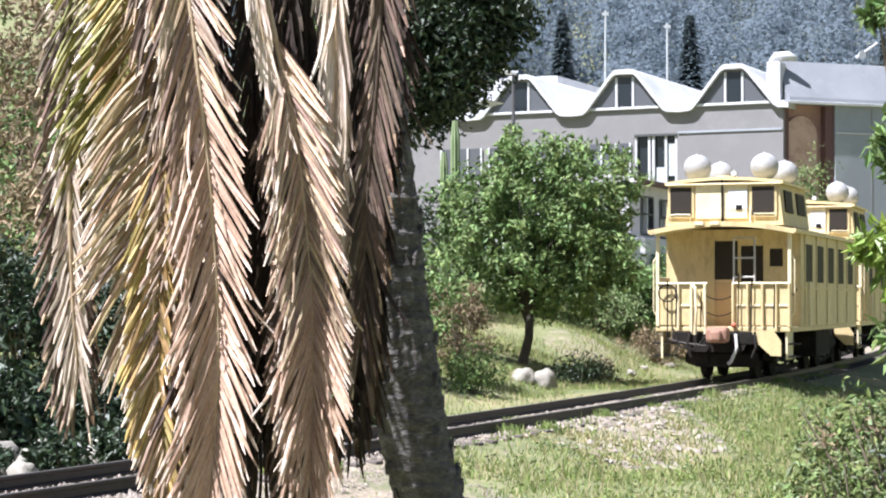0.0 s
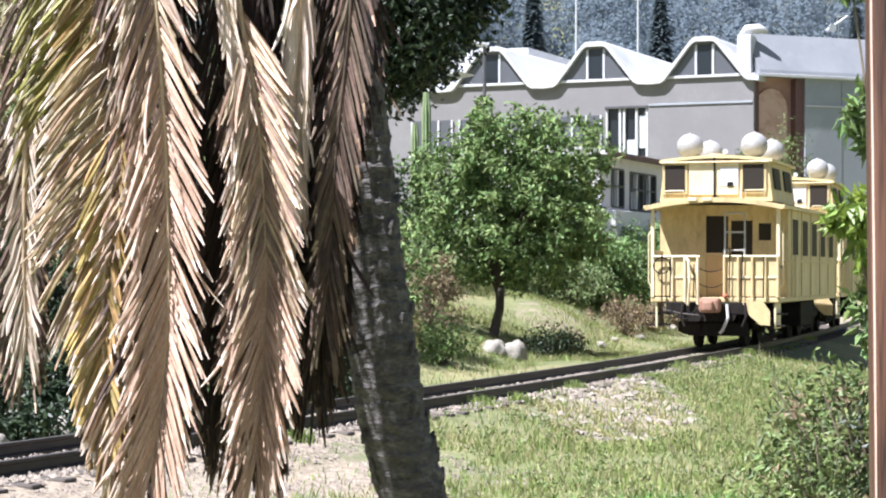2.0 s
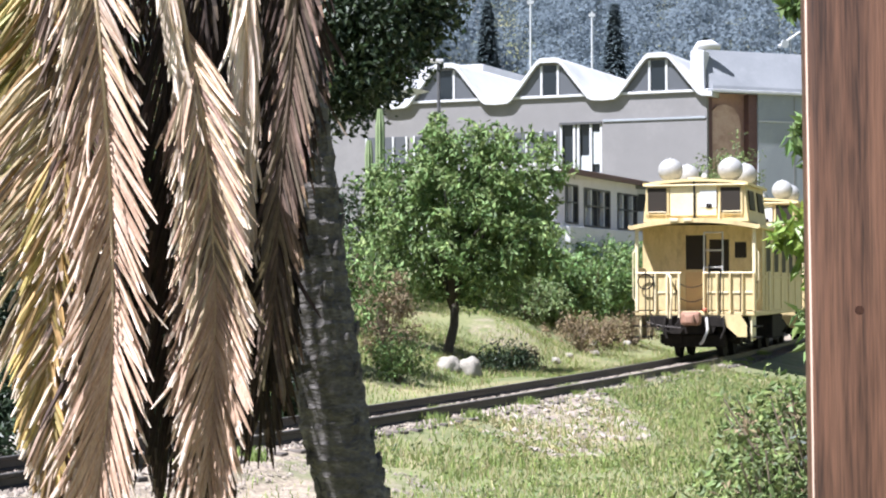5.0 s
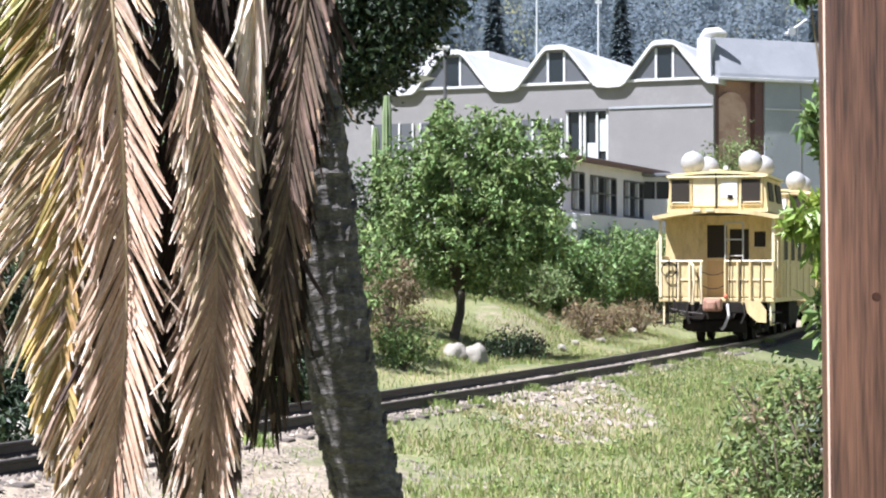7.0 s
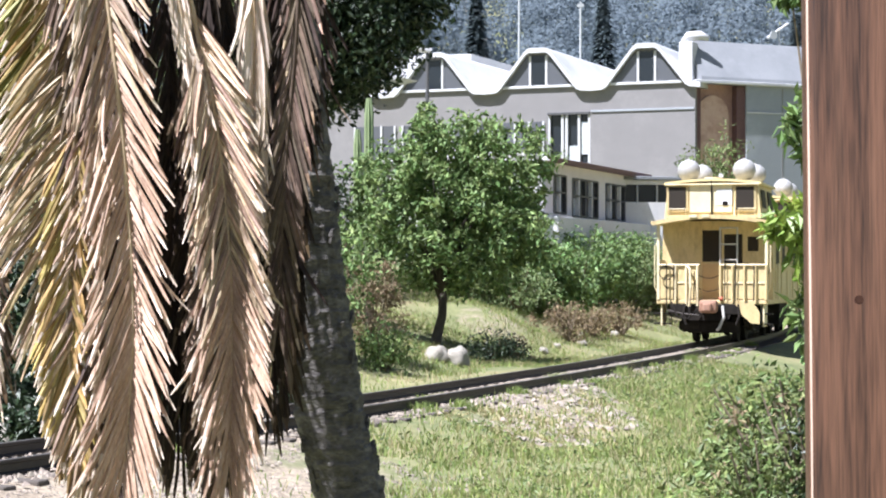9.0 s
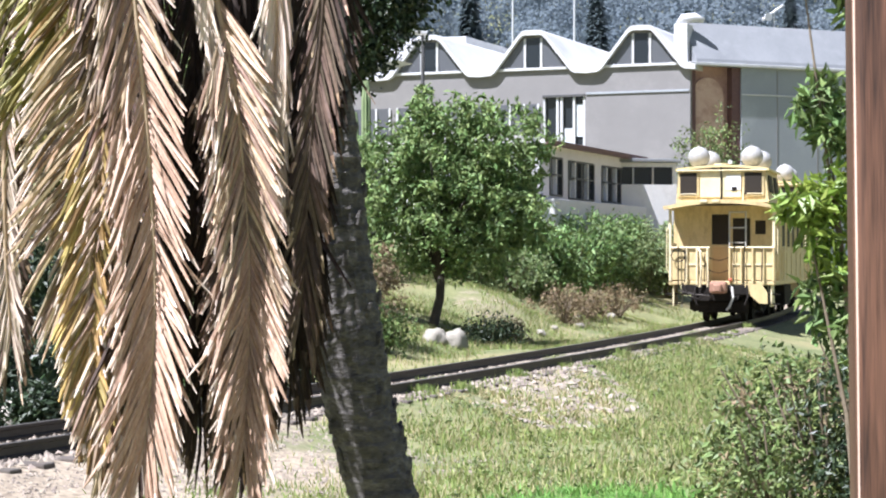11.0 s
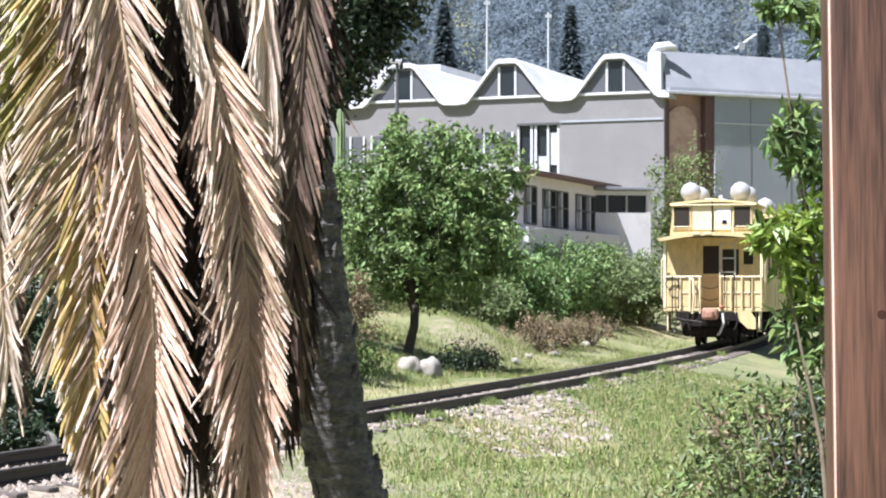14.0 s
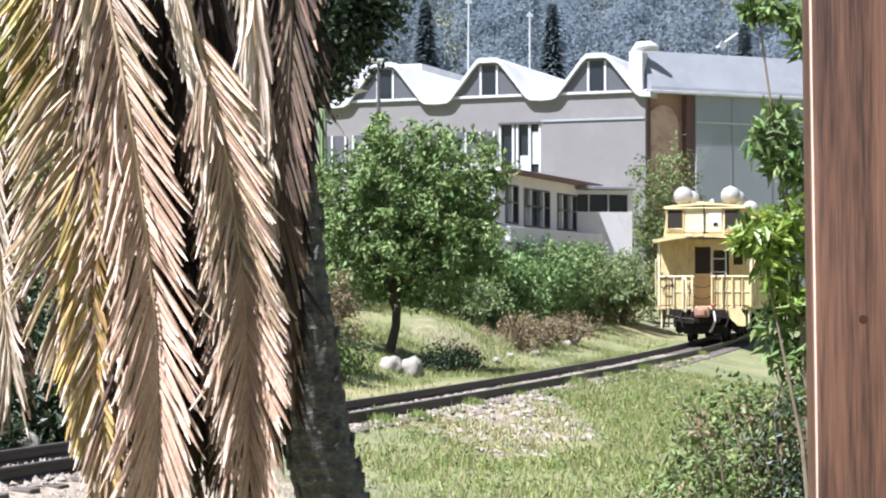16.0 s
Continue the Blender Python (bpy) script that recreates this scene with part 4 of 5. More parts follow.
def build_palm():
    palm = empty("palm_tree", pose(0, 0, 0), "palm with dry hanging fronds and a dark leaning trunk", "palm")
    # leaning trunk with rings of old leaf bases
    bm = bmesh.new()
    D = 5.6
    path = [(0.42, D, -0.6), (0.20, D, 0.2), (-0.014, D, 0.908), (-0.062, D, 1.1), (-0.098, D, 1.357), (-0.122, D, 1.516), (-0.138, D, 1.65), (-0.19, D, 2.1), (-0.26, D, 2.6), (-0.32, D, 3.1)]
    P = [Vector(p) for p in path]
    rings, pts = [], []
    N, sides = 330, 44
    for i in range(N + 1):
        z = -0.6 + 3.7 * i / N
        c = Vector((interp(z, [p.z for p in P], [p.x for p in P]) - 0.018, D, z))
        pts.append(c)
        r0 = 0.096 + 0.012 * max(0, 0.9 - z)
        ring = []
        for j in range(sides):
            a = 2 * math.pi * j / sides
            # worn leaf scars: uneven rings that wander round the stem
            wander = z + 0.018 * noise.noise((math.cos(a) * 2, math.sin(a) * 2, z * 6))
            saw = (wander / 0.047) % 1.0
            grit = noise.noise((math.cos(a) * 5, math.sin(a) * 5, z * 22))
            r = r0 * (1 + 0.055 * saw ** 2 + 0.085 * grit + 0.03 * noise.noise((math.cos(a) * 1.5, math.sin(a) * 1.5, z * 4)))
            ring.append(bm.verts.new(c + Vector((math.cos(a), math.sin(a), 0)) * r))
        rings.append(ring)
    for a, b in zip(rings, rings[1:]):
        for j in range(sides):
            bm.faces.new((a[j], a[(j + 1) % sides], b[(j + 1) % sides], b[j]))
    part("trunk", bm, M["palmbark"], palm, "dark ringed trunk")
    rng = np.random.default_rng(12)
    for i in range(46):
        z = rng.uniform(0.6, 2.3)
        k = min(range(len(pts)), key=lambda q: abs(pts[q].z - z))
        a = rng.uniform(-3.3, 0.3)
        out = Vector((math.cos(a), math.sin(a), 0))
        o = pts[k] + out * 0.094
        b = tube([o - Vector((0, 0, 0.02)), o + out * 0.006, o + out * 0.012 + Vector((0, 0, 0.018))], [0.016, 0.012, 0.004], 6, None, 0.5)
        part("leaf_base", b, M["palmbark"], palm)
    # old stubs of the crown, just over the hanging leaves, in the shaded near-black
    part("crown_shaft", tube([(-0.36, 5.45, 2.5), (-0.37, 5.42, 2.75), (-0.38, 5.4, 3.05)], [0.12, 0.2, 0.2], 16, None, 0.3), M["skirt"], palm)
    return palm, {spec[0]: frond(palm, spec) for spec in FRONDS}


# ---- post ----
def build_post():
    """Squared timber with well rounded corners; its outer face is turned along the line of sight."""
    bm = bmesh.new()
    half, rc = 0.11, 0.022
    outline = []
    for cx0, cy0, a0 in ((half - rc, half - rc, 0), (rc - half, half - rc, 90), (rc - half, rc - half, 180), (half - rc, rc - half, 270)):
        outline += [(cx0 + rc * math.cos(radians(a0 + 15 * q)), cy0 + rc * math.sin(radians(a0 + 15 * q))) for q in range(7)]
    rings = []
    for i in range(61):
        z = -0.4 + 3.6 * i / 60
        ring = []
        for x, y in outline:
            k = 1 + 0.008 * noise.noise((x * 20, y * 20, z * 1.2)) + 0.004 * noise.noise((x * 90, y * 90, z * 2))
            ring.append(bm.verts.new((x * k, y * k, z)))
        rings.append(ring)
    n = len(outline)
    for a, b in zip(rings, rings[1:]):
        for j in range(n):
            # One corner facet carries the painted sunlit rim.
            bm.faces.new((a[j], a[(j + 1) % n], b[(j + 1) % n], b[j])).material_index = 1 if j == 16 else 0
    bm.faces.new(rings[-1])
    post = empty("wooden_post", pose(0.921, 3.51, 0, 0, -0.5, -11), "squared reddish-brown varnished timber post with knots", "post")
    part("shaft", bm, M["post"], post, "", True).data.materials.append(M["litwood"])
    for x, z, r in ((-0.022, 1.465, 0.008), (0.03, 1.16, 0.004), (-0.05, 1.93, 0.004)):
        b = disc(x, -half + 0.0005, z, r, 0.0014, "y", 14)
        part("knot", b, M["knot"], post, "dark knot")
    return post


# ---- grey building with the wavy white roof ----
def build_hall():
    """Own frame: x along the front, y inward, z up, the near corner at the origin; the side range turns off at an angle."""
    hall = empty("grey_hall", pose(15.17, 88, 0, 0, 0, -25), "grey painted hall with a wavy white roof and gable windows", "building")
    pitch, base, t = 5.2, 1.2, 0.3
    def line(x):
        a = abs(((-x - 2.25 + pitch / 2) % pitch) - pitch / 2)
        return interp(a, (0, 0.42, 0.6, 1.85, 2.05, pitch / 2), (12.05, 12.05, 11.93, 10.36, 10.24, 10.2))
    xs = np.round(np.arange(-27, 0.31, 0.1), 2)
    wx = [x for x in xs if x <= 0.001]
    wallo = bmesh.new()
    prism([(-27, 9.1), (0.0, 9.1)] + [(x, line(x) - 0.1) for x in reversed(wx)], 0, t, "y", wallo)
    part("gable_wall", wallo, M["greywall"], hall)
    w = part("front_wall", holed((-27, 0), (base, 9.1), [(-7.0, -4.95, 6.8, 9.1)], 0, t), M["greywall"], hall)
    part("wall_band", box(-4.9, -0.05, -0.05, -0.003, 9.10, 9.2, 0.01), M["greywall2"], w)
    lip = [(x, line(x) + 0.10) for x in xs] + [(x, line(x) - 0.13) for x in reversed(xs)]
    part("roof", prism(lip, -0.26, 22, "y"), M["whiteroof"], hall, "white wavy roof sheet")
    for k in range(5):
        c = -2.25 - pitch * k
        part("gable_sill", box(c - 1.85, c + 1.7, -0.12, -0.003, 10.3, 10.42, 0.01), M["whiteroof"], w)
        part("gable_window", box(c - 0.34, c + 0.34, -0.05, -0.02, 10.43, 11.8), M["glass"], w)
        for sx in (-1, 1):
            part("gable_light", prism([(c + sx * 0.46, 10.43), (c + sx * 1.55, 10.43), (c + sx * 0.66, 11.62), (c + sx * 0.46, 11.76)], -0.05, -0.02, "y"), M["glass2"], w)
            part("mullion", box(c + sx * 0.40 - 0.055, c + sx * 0.40 + 0.055, -0.09, -0.01, 10.42, 11.8, 0.01), M["whiteroof"], w)
    win = part("window_pane", box(-7.0, -4.95, 0.18, 0.22, 6.8, 9.1), M["glass"], w)
    for x in (-6.95, -6.3, -6.1, -5.5, -5.0):
        part("window_mullion", box(x - 0.06, x + 0.06, 0.02, 0.16, 6.8, 9.1, 0.01), M["whiteroof"], win)
    part("window_head", box(-7.0, -4.95, -0.06, 0.1, 9.02, 9.14, 0.01), M["frame_dark"], win)
    part("curtain", box(-5.45, -5.05, 0.12, 0.15, 7.2, 8.7), M["curtain"], win)
    part("curtain", box(-6.0, -5.6, 0.12, 0.15, 6.85, 7.6), M["curtain"], win)
    for k in range(4):
        x0 = -9.3 - 2.5 * k
        sw = part("strip_window", box(x0, x0 + 2.1, -0.03, -0.003, 7.1, 8.75), M["glass2"], w)
        for i in range(4):
            part("window_mullion", box(x0 + 0.7 * i - 0.05, x0 + 0.7 * i + 0.05, -0.09, -0.032, 7.1, 8.75, 0.01), M["whiteroof"], sw)
        part("window_sill", box(x0 - 0.1, x0 + 2.2, -0.15, -0.003, 6.9, 7.08, 0.01), M["whiteroof"], sw)
    # side range, turned off at the corner
    turn = Matrix.Rotation(radians(46.5), 4, "Z")
    def off(name, bm, material, parent, label=""):
        bmesh.ops.transform(bm, matrix=turn, verts=bm.verts[:])
        return part(name, bm, material, parent, label)
    rec = off("brick_recess", box(0.02, 2.7, 0.5, 0.8, base, 10.3), M["brickred"], hall, "red brick wall in a recess")
    off("recess_reveal", box(0.02, 0.4, 0.2, 0.498, base, 10.25), M["eave"], rec)
    arch = prism([(1.15 + 0.85 * math.cos(a), 8.85 + 0.95 * math.sin(a)) for a in np.linspace(0, math.pi, 13)] + [(0.3, 5.4), (2.0, 5.4)], 0.38, 0.498, "y")
    off("brick_arch", arch, M["brickarch"], rec, "paler brick arch panel")
    off("recess_pier", box(2.25, 2.7, 0.1, 0.49, base, 10.25), M["eave"], rec)
    side = off("panel_wall", box(2.7, 16, 0.0, 0.3, base, 10.3), M["greywall2"], hall)
    for k in range(5):
        off("panel_joint", box(4.6 + 2.2 * k, 4.66 + 2.2 * k, -0.012, -0.002, base, 10.2), M["greywall"], side)
    off("panel_band", box(2.7, 16, -0.05, -0.003, 9.02, 9.08), M["whiteroof"], side)
    off("sheet_roof", prism([(0.0, 10.42), (0.05, 10.6), (1.2, 12.35), (1.6, 12.35), (1.6, 10.42)], 0.35, 16, "x"), M["roofgrey"], hall, "sloping grey sheet roof")
    off("roof_lip", box(-0.1, 16, -0.2, 0.02, 10.28, 10.42, 0.02), M["whiteroof"], hall)
    off("inner_wall", box(0.0, 0.3, 0.81, 9, base, 10.2), M["greywall"], hall)
    vent = part("roof_vent", box(-0.85, -0.2, 0.3, 1.2, 10.35, 12.2, 0.05), M["whiteroof"], hall, "white roof vent with a curved cowl")
    part("cowl", tube([(-0.75, 0.7, 12.2), (-0.5, 0.7, 12.45), (0.0, 0.8, 12.5), (0.4, 0.9, 12.35)], [0.16, 0.24, 0.22, 0.12], 10), M["whiteroof"], vent, "", True)
    part("end_wall", box(-27, -26.7, t, 20, base, 10), M["greywall"], hall)
    part("back_block", box(-19, -13.6, 7, 14, 9, 12.9), M["whiteroof"], hall)
    part("canopy", prism([(-17.6, 9.7), (-15.6, 10.5), (-13.8, 10.85), (-12.9, 10.7), (-14.0, 10.5), (-15.7, 10.15), (-17.5, 9.5)], -3.2, -1.4, "y"), M["whiteroof"], hall)
    return hall


def build_house():
    """White single-storey house before the hall; x along its front."""
    h = empty("white_house", pose(6.08, 60, 0, 0, 0, 66), "small white and lilac house with dark barred windows", "house")
    b = 0.3
    holes = [(-0.25, 0.95, 3.5, 4.65), (1.6, 4.3, 3.45, 4.62), (5.2, 8.5, 3.45, 4.62)]
    wl = holed((-1.2, 9.6), (b, 5.0), holes, 0, 0.2)
    w = part("front_wall", wl, M["lilac"], h)
    part("gable_wall", box(-1.2, -1.0, 0.2, 5, b, 5.0), M["white"], h)
    part("far_gable_wall", box(9.4, 9.6, 0.2, 5, b, 5.0), M["white"], h)
    part("parapet", box(-1.9, 9.9, -0.75, -0.6, 1.6, 3.33, 0.02), M["lilac"], h, "low parapet before the windows")
    part("parapet_end", box(-2.05, -1.9, -0.75, 3.0, 1.6, 3.33, 0.02), M["white"], h)
    part("terrace", box(-1.9, 9.9, -0.6, -0.002, b, 1.6), M["lilac"], h)
    part("roof", prism([(-0.25, 5.02), (-0.25, 5.14), (2.6, 5.55), (5.2, 5.14), (5.2, 5.02)], -1.4, 9.7, "x"), M["lilac"], h)
    part("eave", box(-1.4, 9.7, -0.33, -0.253, 4.95, 5.12, 0.01), M["eave"], h, "dark red-brown eaves board")
    for a, c, z0, z1 in holes:
        wp = part("window_pane", box(a, c, 0.12, 0.15, z0, z1), M["glass2"], w)
        n = max(2, round((c - a) / 0.6))
        for i in range(n + 1):
            x = a + (c - a) * i / n
            part("window_bar", box(x - 0.05, x + 0.05, -0.02, 0.1, z0, z1), M["frame_dark"] if i % 2 == 0 else M["white"], wp)
        for z in (z0, z1, z0 + (z1 - z0) * 0.55):
            part("window_rail", box(a, c, -0.02, 0.1, z - 0.03, z + 0.03), M["frame_dark"], wp)
        part("half_curtain", box(a + 0.1, a + (c - a) * 0.4, 0.102, 0.118, z0, z0 + (z1 - z0) * 0.5), M["curtain"], wp)
    an = empty("annexe", pose(10.1, 67, 0, 0, 0, 10), "low white annexe with a grey flat roof", "outbuilding")
    aw = part("wall", holed((-1.4, 1.0), (0.3, 4.85), [(-1.2, 0.85, 4.1, 4.7)], 0, 0.2), M["white"], an)
    part("window_pane", box(-1.2, 0.85, 0.1, 0.13, 4.1, 4.7), M["glass"], aw)
    for x in (-0.55, 0.15):
        part("window_bar", box(x - 0.03, x + 0.03, 0.02, 0.09, 4.1, 4.7), M["greymetal"], aw)
    part("side_wall", box(-1.4, -1.2, 0.2, 3, 0.3, 4.85), M["white"], an)
    part("side_wall", box(0.8, 1.0, 0.2, 3, 0.3, 4.85), M["white"], an)
    part("roof", box(-1.5, 1.1, -0.15, 3.1, 4.86, 4.98, 0.02), M["roofgrey"], an)
    return h


# ---- far slope ----
CONIFERS_AT = ((13.0, 215), (26.9, 215), (36.9, 215), (48.5, 216), (5.5, 217))


def build_forest():
    rng = np.random.default_rng(8)
    vs, fs = [], []
    for _ in range(1500):
        y = rng.uniform(175, 360)
        x = y * rng.uniform(-0.16, 0.33)
        if any(abs(x - cx_) < 4.5 and y < 222 for cx_, cy_ in CONIFERS_AT):
            continue
        z = ground_z(x, y)
        r = rng.uniform(1.8, 3.6)
        h = r * rng.uniform(1.3, 2.6)
        m = 330 if x / y > 0.0 else 30
        v = rng.normal(size=(m, 3))
        v /= np.linalg.norm(v, axis=1, keepdims=True)
        k = rng.uniform(0.75, 1.1, (m, 1))
        p = np.array((x, y, z + h * 0.7)) + v * k * np.array((r, r, h * 0.8))
        sz = rng.uniform(0.12, 0.32, (m, 1)) * (1 if m > 50 else 2)
        b = np.cross(rng.normal(size=(m, 3)), v)
        b /= np.linalg.norm(b, axis=1, keepdims=True) + 1e-9
        c = np.cross(b, v)
        i = len(vs)
        vs.extend(np.stack([p - b * sz - c * sz * 0.6, p + b * sz - c * sz * 0.5, p + v * sz * 0.7 + c * sz * 0.9], axis=1).reshape(-1, 3).tolist())
        fs.extend((i + 3 * q, i + 3 * q + 1, i + 3 * q + 2) for q in range(m))
    tagged(raw("far_forest", vs, fs, M["forest"]), "far slope forest tinted blue-green for haze", "forest", kind="stuff")


def sapling(x, y, clusters, stems, per, leaf, label, seed):
    """Thin stems with clusters of drooping pointed leaves."""
    rng = np.random.default_rng(seed)
    z = ground_z(x, y)
    root = empty("leafy_sapling", pose(x, y, z), label, "sapling")
    for e in stems:
        e = Vector((e[0] - x, e[1] - y, e[2] - z))
        part("stem", tube([(0, 0, -0.05), e * 0.5 + Vector((0.06, 0, 0.05)), e], [0.018, 0.012, 0.004], 6), M["twig"], root)
    for mk in ("limeleaf", "leaf"):
        cs = [(c[0] - x, c[1] - y, c[2] - z) for c in clusters if c[4] == mk]
        if not cs:
            continue
        rs = [c[3] for c in clusters if c[4] == mk]
        vs, fs = leaves(rng, cs, rs, per, leaf, 0.34)
        tagged(raw("foliage", vs, fs, M[mk], root), kind="stuff")
    return root


def columnar_cactus(x, y, h, r):
    root = empty("columnar_cactus", pose(x, y, ground_z(x, y)), "tall pale green ribbed columnar cactus", "cactus", "columnar cacti")
    bm = bmesh.new()
    rings = []
    for z in np.linspace(0, h, 14):
        k = 1.0 if z < h * 0.93 else 0.6
        rings.append([bm.verts.new((math.cos(a) * r * k * (1 + 0.16 * math.cos(8 * a)), math.sin(a) * r * k * (1 + 0.16 * math.cos(8 * a)), z)) for a in np.linspace(0, 2 * math.pi, 32, endpoint=False)])
    for a, b in zip(rings, rings[1:]):
        for j in range(32):
            bm.faces.new((a[j], a[(j + 1) % 32], b[(j + 1) % 32], b[j]))
    bm.faces.new(rings[-1])
    part("column", bm, M["cactus"], root)


def street_lamp(x, y, h):
    root = empty("street_lamp", pose(x, y, ground_z(x, y)), "dark street lamp post with a long white head", "street lamp")
    part("post", tube([(0, 0, 0), (0, 0, h)], [0.09, 0.06], 10), M["frame_dark"], root)
    part("arm", tube([(0, 0, h - 0.1), (-0.3, 0, h + 0.15), (-0.9, 0, h + 0.2)], 0.035, 8), M["whiteroof"], root)
    part("head", tube([(0.15, 0, h + 0.02), (-0.2, 0, h + 0.08), (-0.5, 0, h + 0.1)], [0.1, 0.14, 0.06], 10), M["whiteroof"], root)


def conifer(x, y, h, seed):
    rng = np.random.default_rng(seed)
    z = ground_z(x, y) - 1
    root = empty("conifer", pose(x, y, z), "tall dark narrow conifer on the hillside, tinted for haze", "tree", "conifers on the hillside")
    part("trunk", tube([(0, 0, 0), (0, 0, h)], [h * 0.02, h * 0.004], 6), M["bark"], root)
    vs, fs = [], []
    for _ in range(2200):
        u = rng.random() ** 0.8
        r = h * 0.13 * (1 - u) ** 0.7 * rng.uniform(0.35, 1.15) + 0.15
        a = rng.uniform(0, 6.28)
        p = np.array((math.cos(a) * r, math.sin(a) * r, h * (0.12 + 0.88 * u)))
        d = np.array((math.cos(a), math.sin(a), -0.35))
        sd = np.array((-math.sin(a), math.cos(a), 0))
        s = h * 0.035 * rng.uniform(0.6, 1.3)
        k = len(vs)
        vs += [p - d * s + sd * s * 0.6, p - d * s - sd * s * 0.6, p + d * s + np.array((0, 0, rng.uniform(-0.2, 0.3) * s))]
        fs.append((k, k + 1, k + 2))
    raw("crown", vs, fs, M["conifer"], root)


def far_pole(x, y, h):
    z = ground_z(x, y)
    root = empty("far_pole", pose(x, y, z), "thin pale grey pole on the hillside", "pole", "poles on the hillside")
    part("mast", tube([(0, 0, 0), (0, 0, h)], [0.16, 0.09], 8), M["pole"], root)
    part("head", box(-0.3, 0.3, -0.08, 0.08, h - 0.5, h - 0.2), M["pole"], root)


# ---- the place ----
build_ground()
build_rail(-GAUGE / 2)
build_rail(GAUGE / 2)
hall = build_hall()
build_house()
build_forest()
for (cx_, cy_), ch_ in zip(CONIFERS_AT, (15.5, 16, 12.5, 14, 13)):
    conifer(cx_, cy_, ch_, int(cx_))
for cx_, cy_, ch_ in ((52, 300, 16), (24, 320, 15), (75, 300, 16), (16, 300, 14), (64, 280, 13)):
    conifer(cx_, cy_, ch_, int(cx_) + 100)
far_pole(20.7, 182, 19)
far_pole(15.0, 182, 20)
far_pole(24.6, 303, 22)
far_pole(1.5, 303, 20)

street_lamp(2.5, 70, 7.3)
antenna = empty("roof_antenna", pose(19.68, 91.3, 12.34, 0, 0, 20), "white slanting antenna bar on the grey sheet roof", "antenna")
part("mast", tube([(0, 0, -0.02), (0, 0, 0.75)], 0.035, 8), M["pole"], antenna)
part("bar", tube([(-0.65, 0, 0.35), (0.5, 0, 1.1)], [0.075, 0.05], 8), M["whiteroof"], antenna)
part("dish", disc(-0.35, -0.06, 0.5, 0.2, 0.05, "y", 16), M["pole"], antenna)

# trees and bushes beyond the line
tree("small_tree", (1.68, 42, ground_z(1.68, 42)), 1.35, (2.1, 42, 3.0), (2.2, 1.8, 2.1), 470, 50, 0.145, M["leaf"],
     "small leafy green tree with a short dark trunk beside the track", 0.11, 21, clump_r=0.25, lump=0.4, limbs_n=20, floor=-0.72)
# The shade of this crown is put into its leaf colour.
tree("big_shade_tree", (-3.5, 56, ground_z(-3.5, 56)), 5.0, (-1.34, 56, 9.1), (3.5, 2.0, 3.0), 760, 50, 0.24, M["shadeleaf"],
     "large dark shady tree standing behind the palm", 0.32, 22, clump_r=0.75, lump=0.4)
columnar_cactus(0.27, 43.8, 4.9, 0.09)
columnar_cactus(0.02, 44.2, 4.2, 0.08)
shrub("brown_shrub", (0.35, 38, ground_z(0.35, 38)), (0.7, 0.7, 0.95), 80, 26, 0.085, M["brownleaf"], "dry reddish-brown shrub beside the small tree", 31, stems=16)
shrub("dark_shrub", (0.55, 36.4, ground_z(0.55, 36.4)), (0.6, 0.5, 0.45), 50, 26, 0.09, M["leaf"], "low dark green shrub by the track", 32)
# Shrub enlarged and darkened to stand for the shadowed hollow by the boulders.
shrub("dark_shrub", (2.85, 41.2, ground_z(2.85, 41.2)), (0.75, 0.5, 0.36), 64, 22, 0.08, M["shadeleaf"], "low dark green shrub by the track", 37)
shrub("green_bush", (5.0, 51, ground_z(5.0, 51)), (1.35, 1.0, 0.95), 130, 34, 0.15, M["freshleaf"], "green bush on the bank below the house", 33, clump_r=0.3)
shrub("green_bush", (6.2, 55, ground_z(6.2, 55)), (1.2, 0.9, 0.9), 100, 34, 0.15, M["freshleaf"], "green bush on the bank below the house", 39, clump_r=0.3)
for i_, (x_, y_) in enumerate(((7.7, 60.2), (8.7, 62.6), (9.7, 65.0), (10.7, 67.4), (7.0, 58.6))):
    shrub("green_bush", (x_, y_, ground_z(x_, y_)), (1.25, 1.0, 1.2), 120, 34, 0.13, M["freshleaf" if i_ in (0, 4) else "softleaf"], "green bush on the bank below the house", 80 + i_, clump_r=0.3)
shrub("grey_green_bush", (4.0, 50, ground_z(4.0, 50)), (1.2, 0.9, 0.6), 80, 30, 0.10, M["softleaf"], "grey-green bush in the shade of the tree", 35, clump_r=0.26)
shrub("tall_hedge_bush", (2.0, 50, ground_z(2.0, 50)), (1.7, 1.1, 1.3), 150, 34, 0.12, M["softleaf"], "tall green hedge bush beside the house", 45, clump_r=0.34)
shrub("tall_hedge_bush", (4.2, 52.5, ground_z(4.2, 52.5)), (1.2, 1.0, 1.1), 120, 34, 0.12, M["softleaf"], "tall dark green hedge bush beside the house", 46, clump_r=0.34)
shrub("tall_hedge_bush", (-0.2, 48, ground_z(-0.2, 48)), (1.6, 1.1, 1.5), 150, 34, 0.12, M["shadeleaf"], "tall dark green hedge bush beside the house", 47, clump_r=0.34)
tree("brown_green_tree", (-7.6, 38, ground_z(-7.6, 38)), 2.0, (-7.3, 38, 5.0), (2.8, 2.2, 3.2), 330, 36, 0.16, M["brownleaf"],
     "bushy brown-green tree in dry leaf behind the line", 0.16, 23, clump_r=0.5, lump=0.4)
